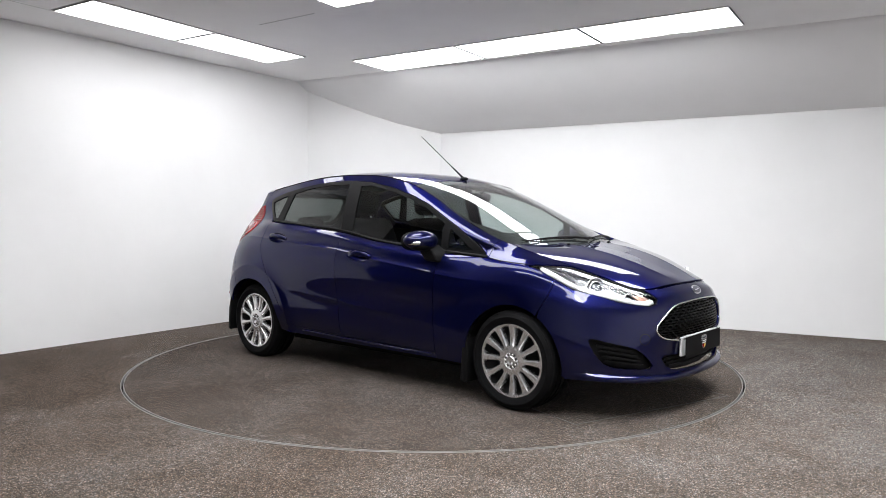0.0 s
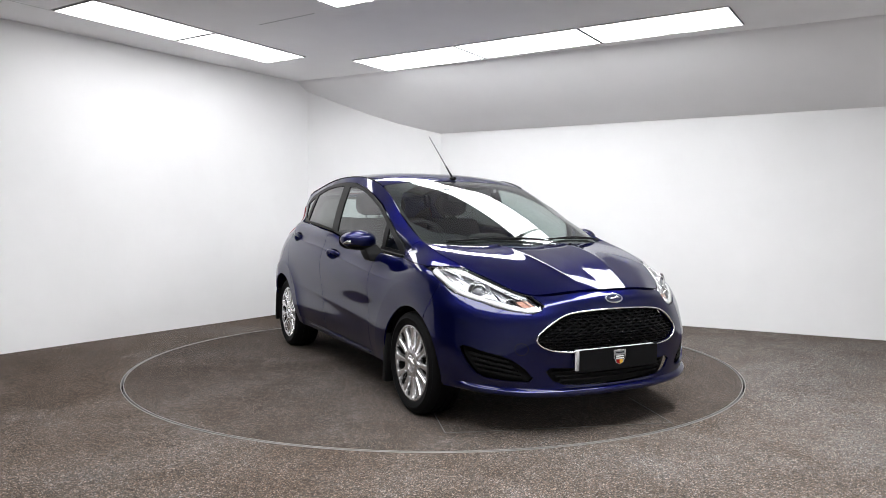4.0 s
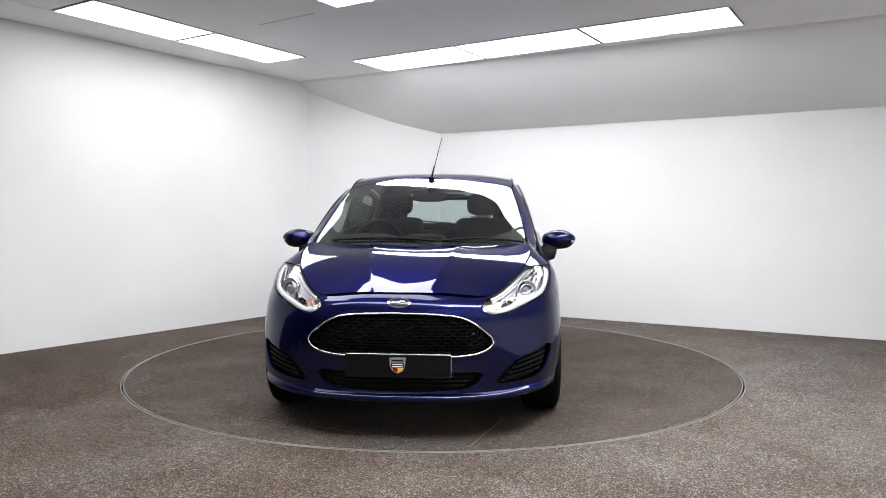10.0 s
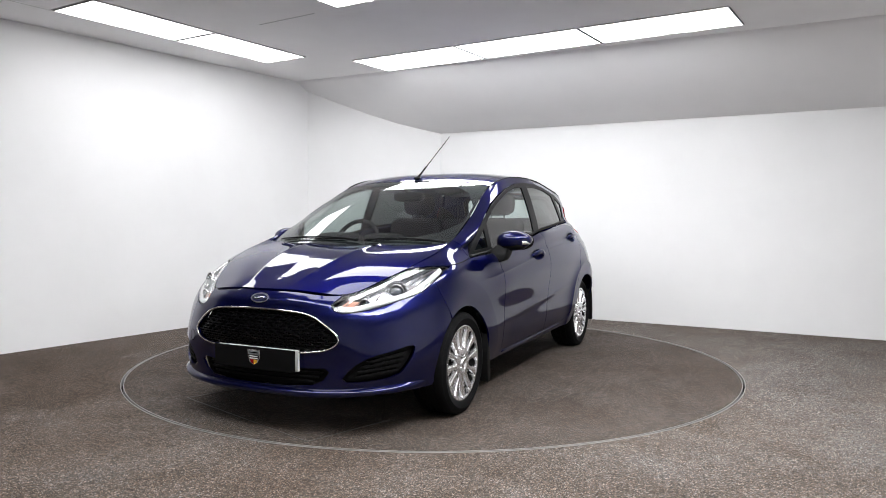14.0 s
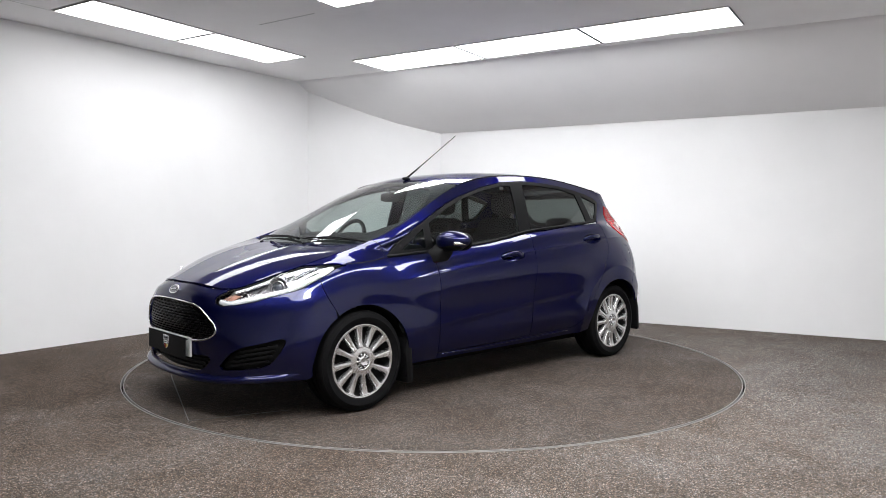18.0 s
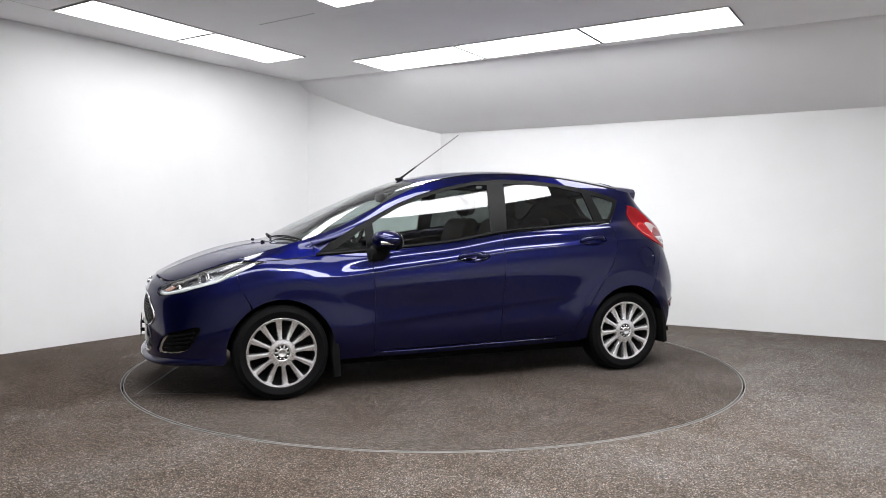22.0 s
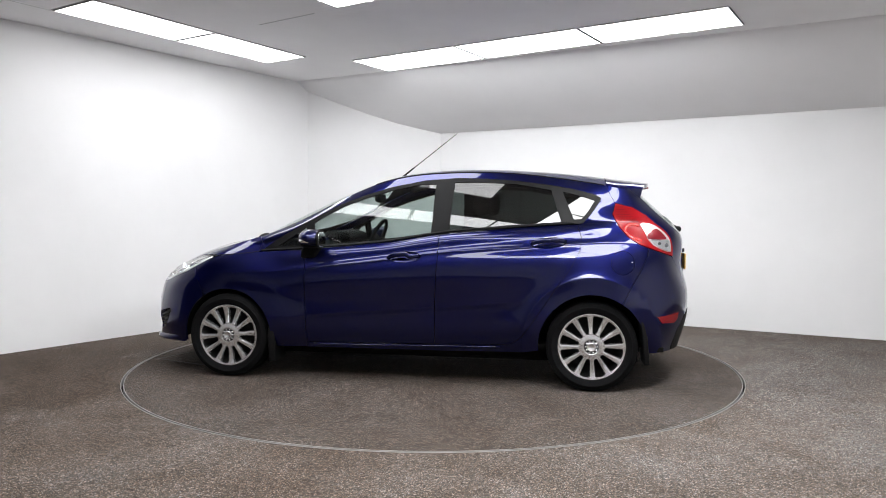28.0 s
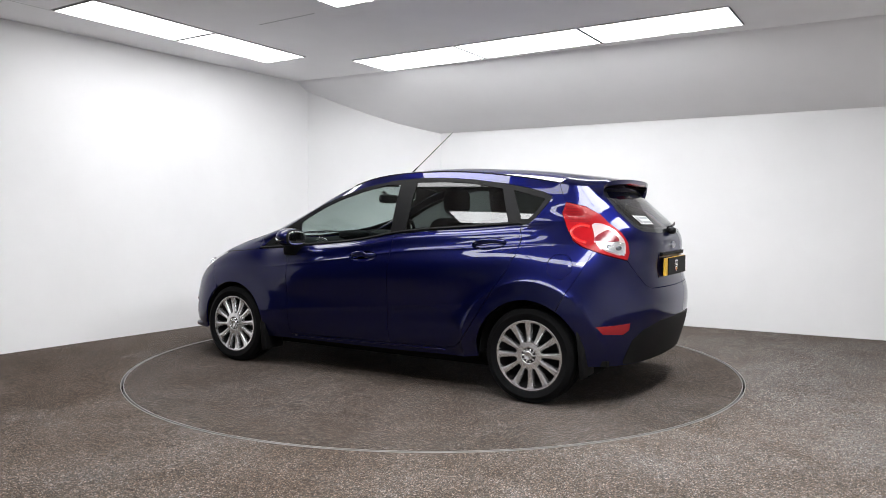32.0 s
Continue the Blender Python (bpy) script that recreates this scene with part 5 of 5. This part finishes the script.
def spoiler(car):
    xs = np.linspace(-1.337, -1.645, 9)
    bm = bmesh.new()
    rows = []
    for x in xs:
        t = (xs[0] - x) / (xs[0] - xs[-1])
        w = .545 - .05 * t - .03 * t * t
        ys = np.linspace(-1, 1, 33)
        top = roof(np.stack([np.full(33, x + 0.0), ys * min(w, .52)], 1))
        row = []
        for k, (px, py, pz) in enumerate(top):
            a = abs(ys[k])
            z = pz - 0.022 * max(0, (a - .86) / .14) ** 2
            xx = px + 0.065 * t * a ** 3
            row.append((xx, ys[k] * w, z))
        foot = 1.215 + 0.018 * t
        zt = row[0][2]
        fin = [(row[0][0] + .02 * t * q, -w - .004 * (1 - q) - 0.012 * q * (1 - t), zt + (foot - zt) * q) for q in (1.0, .75, .5, .25)]
        full = fin + row + [(px, -py, pz) for px, py, pz in fin[::-1]]
        rows.append([bm.verts.new(q) for q in full])
    n = len(rows[0])
    for a, b in zip(rows, rows[1:]):
        for k in range(n - 1):
            bm.faces.new((a[k], b[k], b[k + 1], a[k + 1]))
    bmesh.ops.recalc_face_normals(bm, faces=bm.faces[:])
    bmesh.ops.solidify(bm, geom=bm.faces[:], thickness=0.028)
    bmesh.ops.recalc_face_normals(bm, faces=bm.faces[:])
    sp = cpart("spoiler", bm, M_PAINT, car, "blue roof spoiler")
    sp.data.set_sharp_from_angle(angle=math.radians(40))
    cpart("brake_light", box_bm((-1.648, -.16, 1.325), (-1.62, .16, 1.336), 0.004), M_REDDEEP, sp, "dark red high brake light")


def top_panels(car):
    lead = [(x, y) for x, y, _ in skin_line(6, 0.0, p_of(1.875, 6), 16)]
    edge = [(x, y) for x, y, _ in skin_line(6, p_of(1.872, 6), p_of(1.10, 6), 30)]
    rear = [(1.115, .66), (1.16, .5), (1.205, .25), (1.22, 0)]
    half = np.array(lead + edge + rear)
    xs = np.linspace(1.16, 1.93, 60)
    ridge = np.concatenate([np.stack([xs, sg * (bonnet_ridge(xs) + d)], 1) for sg in (1, -1) for d in (-.03, -.012, 0.0, .008, .02, .04)])
    hd = shell("bonnet", hood, cat(half, half[::-1] * (1, -1)), [], M_PAINT, car, "blue painted bonnet", step=0.028, extra=ridge)
    for y in (.262, -.262):
        x = 1.28
        z = float(hood([(x, y)])[0, 2])
        cpart("washer_jet", blob_bm((x, y, z + .004), (.014, .010, .007), 2.2, 12, 8), M_BLACK, hd, "black washer jet")
    rim = [(x, y) for x, y, _ in skin_line(6, p_of(.262, 6), p_of(-1.335, 6), 40)]
    half = np.array([(.27, 0), (.268, .3)] + rim + [(-1.335, .3), (-1.335, 0)])
    shell("roof", roof, cat(half, half[::-1] * (1, -1)), [], M_PAINT, car, "blue painted roof", step=0.04)
    ws = np.array([(-.62, 0.0), (.62, 0.0), (.62, .95), (-.62, .95)])
    shell("windscreen", windscreen, ws, [], M_GLASS, car, "clear curved windscreen", step=0.05, gap=0.003, flange=0)
    hole = np.array(rounded([(-.603, .03), (.603, .03), (.60, .905), (-.60, .905)], 2))
    shell("screen_border", windscreen, ws, [hole], M_TRIM, car, "black border of the windscreen", step=0.05, gap=0.003, flange=0, lift=-0.005)
    cowl = np.array([(-.62, -.06), (.62, -.06), (.62, .012), (-.62, .012)])
    shell("cowl", windscreen, cowl, [], M_BLACK, car, "black plastic scuttle panel", step=0.04, gap=0, flange=0.02, lift=-0.008)
    # wipers lie along the foot of the screen
    for foot, tip, up in ((.10, -.50, .055), (-.10 + .70, .14, .06)):
        pts = [(foot + (tip - foot) * t, .012 + up * (1 - abs(2 * t - 1) ** 2) * .55 + .02) for t in np.linspace(0, 1, 14)]
        p3 = windscreen(np.array([(y / .62 * .62, z) for y, z in pts]))
        w = cpart("wiper", tube_bm([(x + .010, y, z + .012) for x, y, z in p3], [.007] * 4 + [.0045] * 10, 8), M_BLACK, car, "black windscreen wiper")
        blade = windscreen(np.array([(foot + (tip - foot) * t, .03 + up * .45) for t in np.linspace(.18, 1.0, 12)]))
        cpart("blade", tube_bm([(x + .004, y, z + .006) for x, y, z in blade], .0045, 6), M_BLACK, w)
    # aerial
    a = cpart("aerial", blob_bm((.224, -.006, 1.402), (.034, .022, .014), 2.2, 16, 10), M_BLACK, car, "black roof aerial, leaning back")
    p0, p1 = Vector((.224, -.006, 1.402)), Vector((-.244, .034, 1.752))
    cpart("rod_base", tube_bm([tuple(p0), tuple(p0.lerp(p1, .10)), tuple(p0.lerp(p1, .28))], [.0085, .007, .0055], 8), M_BLACK, a)
    cpart("rod", tube_bm([tuple(p0.lerp(p1, .28)), tuple(p1)], [.0032, .0026], 6), M_BLACK, a)


def slot_half(r):
    """Half width of one opening of the wheel cover at a radius."""
    r0, r1 = .080, .2005
    if r <= r0 or r >= r1:
        return 0.0
    w = .0108 + .0225 * (r - r0) / (r1 - r0)
    inner = math.sqrt(max(0.0, 1 - (max(0.0, r0 + .016 - r) / .016) ** 2))
    outer = max(0.0, 1 - (max(0.0, r - r1 + .012) / .012) ** 2.6) ** .5
    return w * inner * outer


def cover_depth(r):
    """Height of the dished wheel cover's face at a radius."""
    return .0935 - .006 * math.sin(math.pi * min(max((r - .06) / .15, 0), 1))


def cover_spoke():
    """One twelfth of the cover between hub and rim, with half an opening on either side."""
    bm = bmesh.new()
    rs = [.072, .076] + [.080 + .016 * (k / 6) ** 2 for k in range(7)] + [.12, .135, .15, .165, .178] + [.2005 - .012 * (1 - k / 6) ** 2 for k in range(7)] + [.206]
    rows = []
    for r in rs:
        full = r * math.tan(math.pi / 12)
        cut = slot_half(r)
        half = full - cut
        d = cover_depth(r)
        b = min(.0035, cut)
        q = min(.0015, cut * .5)
        sec = [(-half - q, d - .034 * min(1, cut / .004)), (-half - q * .2, d - .006 * min(1, cut / .004)), (-half + b, d), (0, d + .0018 * min(1, cut / .01)), (half - b, d), (half + q * .2, d - .006 * min(1, cut / .004)), (half + q, d - .034 * min(1, cut / .004))]
        rows.append([bm.verts.new((r * math.cos(math.atan2(y, r)) if cut == 0 else r, h, y)) for y, h in sec])
    for a, b in zip(rows, rows[1:]):
        for k in range(6):
            bm.faces.new((a[k], a[k + 1], b[k + 1], b[k]))
    bmesh.ops.recalc_face_normals(bm, faces=bm.faces[:])
    if sum(f.normal.y for f in bm.faces) < 0:
        bmesh.ops.reverse_faces(bm, faces=bm.faces[:])
    me = bpy.data.meshes.new("spoke")
    bm.to_mesh(me)
    bm.free()
    me.materials.append(M_SILVER)
    me.shade_smooth()
    me.set_sharp_from_angle(angle=math.radians(38))
    return me


def tyre_profile():
    """Closed section of the tyre: rim ridges, raised bands on the walls and three grooves in the tread."""
    wall = [(.200, .070), (.209, .086), (.214, .0955), (.222, .0985), (.224, .1005), (.228, .1005), (.230, .1025), (.248, .1045), (.2495, .1058), (.254, .1058), (.2555, .104), (.268, .1005), (.276, .094), (.2775, .0945), (.280, .0935), (.2865, .083), (.2895, .074)]
    tread = [(.2915, .058), (.292, .046), (.2865, .0455), (.2865, .0395), (.292, .039), (.2922, .006), (.2865, .0055), (.2865, -.0005)]
    half = wall + tread
    return half + [(r, -d) for r, d in half[::-1][1:]]


SPOKE_MESH = []
WHEEL_TURN = {(True, 1): 0.10, (False, 1): 0.05, (True, -1): 0.0, (False, -1): 0.2}


def wheel(car, x, s):
    w = part("wheel", lathe_bm(tyre_profile(), 72, True), M_RUBBER, car, "black tyre with a silver twelve-spoke cover")
    w.data.set_sharp_from_angle(angle=math.radians(50))
    w.location = (x + X_OFF, s * 0.735 + Y_OFF, HUB_Z)
    if s < 0:
        w.rotation_euler = (0, 0, math.pi)
    # steel wheel behind the cover
    part("rim", lathe_bm([(.0, .0), (.09, .02), (.15, -.01), (.185, .02), (.200, .07)], 40), M_RIMDARK, w, "black steel rim")
    # cover: rolled outer edge, twelve spokes and a domed centre with a toothed ring
    part("cover_ring", lathe_bm([(.2055, .0935), (.209, .0945), (.213, .0945), (.216, .092), (.2175, .087), (.217, .074)], 96), M_SILVER, w, "silver outer edge")
    part("cover_hub", lathe_bm([(.0735, .0925), (.068, .0930), (.058, .0940), (.050, .0945), (.047, .0940), (.0455, .087)], 60), M_SILVER, w, "silver centre")
    part("nut_recess", lathe_bm([(.0, .087), (.0456, .087)], 40), M_RIMDARK, w, "dark recess round the cap")
    if not SPOKE_MESH:
        SPOKE_MESH.append(cover_spoke())
    for k in range(12):
        sp = new("spoke", SPOKE_MESH[0])
        sp.parent = w
        sp.rotation_euler = (0, 2 * math.pi * k / 12 + WHEEL_TURN[(x > 0, s)], 0)
    part("cover_teeth", teeth_bm(), M_SILVER, w, "ring of wheel-nut shapes")
    part("centre_cap", lathe_bm([(.0, .1015), (.020, .1015), (.022, .1035), (.0255, .1035), (.0285, .100), (.030, .087)], 32), M_SILVER, w, "round centre cap")
    # wheel housing
    bm = bmesh.new()
    rows = []
    for k in range(25):
        a = math.radians(-3 + 186 * k / 24)
        r = (FRONT_ARCH if x > 0 else REAR_ARCH) + .004
        rows.append([bm.verts.new((x + r * math.cos(a), y, HUB_Z + r * math.sin(a))) for y in (.45, .815)])
    for a, b in zip(rows, rows[1:]):
        bm.faces.new((a[0], a[1], b[1], b[0]))
    bm.faces.new([q[0] for q in rows])
    bmesh.ops.recalc_face_normals(bm, faces=bm.faces[:])
    cpart("wheel_housing", bm, M_UNDER, car, "black wheel housing", s)
    # mud flap
    if x > 0:
        poly = [(.925, .42), (.905, .40), (.895, .30), (.884, .125), (.93, .118), (.945, .30)]
    else:
        poly = [(-1.548, .47), (-1.566, .45), (-1.590, .36), (-1.604, .195), (-1.572, .186), (-1.562, .33)]
    bm = bmesh.new()
    f = [bm.verts.new((q[0], .852, q[1])) for q in poly]
    g = [bm.verts.new((q[0] + (.008 if x > 0 else .008), .66, q[1])) for q in poly]
    n = len(poly)
    bm.faces.new(f)
    bm.faces.new(g[::-1])
    for k in range(n):
        bm.faces.new((f[k], f[(k + 1) % n], g[(k + 1) % n], g[k]))
    bmesh.ops.recalc_face_normals(bm, faces=bm.faces[:])
    bmesh.ops.bevel(bm, geom=bm.edges[:], offset=0.006, segments=2, affect="EDGES", profile=0.5)
    cpart("mud_flap", bm, M_BLACK, car, "black plastic mud flap", s)
    return w


def teeth_bm():
    bm = bmesh.new()
    for k in range(10):
        a = 2 * math.pi * k / 10
        b = blob_bm((.0375 * math.cos(a), .091, .0375 * math.sin(a)), (.0066, .0065, .0066), 3.0, 8, 6)
        me = bpy.data.meshes.new("tmp")
        b.to_mesh(me)
        b.free()
        bm.from_mesh(me)
        bpy.data.meshes.remove(me)
    return bm


def cabin(car):
    for s in (1, -1):
        o = from_side([(.84, .30), (.84, .62), (1.0, .70), (1.0, .86)] + [(x, z - .012) for x, z in DLO_BOTTOM[1:]] + [(-1.35, 1.06), (-1.45, .95), (-1.45, .72), (-.86, .72), (-.80, .30)])
        shell("door_lining", skin, o, [], M_INTERIOR, car, "charcoal door lining", lift=-0.055, flange=0.01, side=s, gap=0, step=0.06)
    inner = np.array([(.22, -.50), (.22, .50), (-1.30, .49), (-1.30, -.49)])
    shell("headliner", roof, inner, [], M_HEADLINER, car, "grey headliner", lift=-0.035, flange=0.01, gap=0, step=0.06)
    bm = bmesh.new()
    prof = [(1.16, .90), (1.02, .945), (.86, .955), (.74, .945), (.66, .90), (.60, .82), (.64, .66), (.74, .52), (1.16, .40)]
    rows = [[bm.verts.new((x - (.03 if abs(y) > .55 else 0), y, z)) for x, z in prof] for y in (-.70, -.45, -.2, 0, .2, .45, .70)]
    n = len(prof)
    for a, b in zip(rows, rows[1:]):
        for k in range(n):
            bm.faces.new((a[k], a[(k + 1) % n], b[(k + 1) % n], b[k]))
    bm.faces.new(rows[0])
    bm.faces.new(rows[-1][::-1])
    bmesh.ops.recalc_face_normals(bm, faces=bm.faces[:])
    dash = cpart("dashboard", bm, M_INTERIOR, car, "charcoal dashboard")
    cpart("instrument_hood", blob_bm((.73, -.36, .955), (.14, .19, .055), 2.4, 24, 12), M_INTERIOR, dash)
    cpart("centre_screen", blob_bm((.72, 0, .965), (.09, .14, .045), 3.0, 20, 10), M_INTERIOR, dash)
    # steering wheel on the driver's side
    st = tagged(cpart("steering_wheel", blob_bm((.505, -.36, .925), (.03, .07, .055), 2.2, 16, 10), M_INTERIOR, car, "black steering wheel"))
    tilt = Matrix.Rotation(math.radians(-25), 3, "Y")
    ring = [Vector((.50, -.36, .925)) + tilt @ Vector((0, .178 * math.cos(a), .178 * math.sin(a))) for a in [2 * math.pi * k / 36 for k in range(37)]]
    cpart("wheel_rim", tube_bm([tuple(q) for q in ring], .0155, 8, False), M_BLACK, st)
    for a in (0, math.pi, -math.pi / 2):
        q = Vector((.50, -.36, .925)) + tilt @ Vector((0, .17 * math.cos(a), .17 * math.sin(a)))
        cpart("wheel_spoke", tube_bm([(.505, -.36, .925), tuple(q)], [.024, .014], 8), M_BLACK, st)
    # seats
    for y in (.36, -.36):
        seat(car, y)
    b = cpart("rear_bench", box_bm((-1.02, -.62, .33), (-.50, .62, .55), .05, 3), M_SEAT, car, "charcoal fabric rear bench")
    bm = box_bm((-.06, -.62, 0), (.06, .62, .52), .045, 3)
    for v in bm.verts:
        v.co = Vector((v.co.x - .97 - v.co.z * .35, v.co.y, v.co.z + .48))
    cpart("backrest", bm, M_SEAT, b)
    for y in (.34, -.34):
        cpart("headrest", blob_bm((-1.17, y, 1.045), (.05, .13, .07), 3.2, 20, 10), M_SEAT, b)
    cpart("parcel_shelf", box_bm((-1.72, -.55, .955), (-1.16, .55, .975), .008), M_INTERIOR, car, "charcoal parcel shelf")
    # inner mirror
    m = cpart("inner_mirror", blob_bm((.365, 0, 1.262), (.022, .125, .036), 3.5, 24, 10), M_BLACK, car, "black inner mirror")
    cpart("stem", tube_bm([(.37, 0, 1.285), (.42, 0, 1.32)], .012, 8), M_BLACK, m)
    # cabin floor and underside
    cpart("cabin_floor", box_bm((-1.70, -.74, .255), (1.10, .74, .285)), M_UNDER, car, "black cabin floor", smooth=False)
    cpart("underbody", box_bm((-1.55, -.60, .145), (1.45, .60, .252), .02), M_UNDER, car, "black underbody", smooth=False)
    cpart("bulkhead", box_bm((1.17, -.66, .25), (1.20, .66, .90)), M_UNDER, car, "black bulkhead", smooth=False)
    st = cpart("window_label", box_bm((-.185, .598, 1.318), (-.145, .6, 1.345)), M_WHITE, car, "small white label inside the window", smooth=False)


def seat(car, y):
    s = cpart("front_seat", box_bm((-.32, y - .25, .33), (.22, y + .25, .56), .06, 3), M_SEAT, car, "charcoal fabric front seat")
    bm = box_bm((-.07, y - .245, 0), (.07, y + .245, .64), .06, 3)
    for v in bm.verts:
        v.co = Vector((v.co.x - .26 - v.co.z * .30, y + (v.co.y - y) * (1 - .22 * max(0, v.co.z - .25)), v.co.z + .47))
    cpart("backrest", bm, M_SEAT, s)
    cpart("headrest", blob_bm((-.475, y, 1.225), (.055, .135, .095), 3.2, 24, 12), M_SEAT, s)
    for d in (-.055, .055):
        cpart("headrest_post", tube_bm([(-.455, y + d, 1.06), (-.472, y + d, 1.17)], .007, 6), M_CHROME, s, "chrome post")


def build_car():
    car = tagged(new("car"), "dark blue metallic five-door hatchback parked on the turntable", "car")
    front_end(car)
    for s in (1, -1):
        side_panels(car, s)
    rear_end(car)
    top_panels(car)
    for x in (WHEEL_X, -WHEEL_X):
        for s in (1, -1):
            wheel(car, x, s)
    cabin(car)
    return car
# ---- moving things ----
SPIN_0, SPIN_RATE, SPIN_EASE = -41.36, -5.389, 0.00197


def motions():
    rows = []
    for k in range(17):
        t = 2.0 * k
        rows.append((t, pose(0, 0, 0, 0, 0, SPIN_0 + SPIN_RATE * t + SPIN_EASE * t * t)))
    walk(CAR, rows)
    walk(TURNTABLE, rows)


build_studio()
build_lights()
TURNTABLE = build_turntable()
CAR = build_car()
motions()
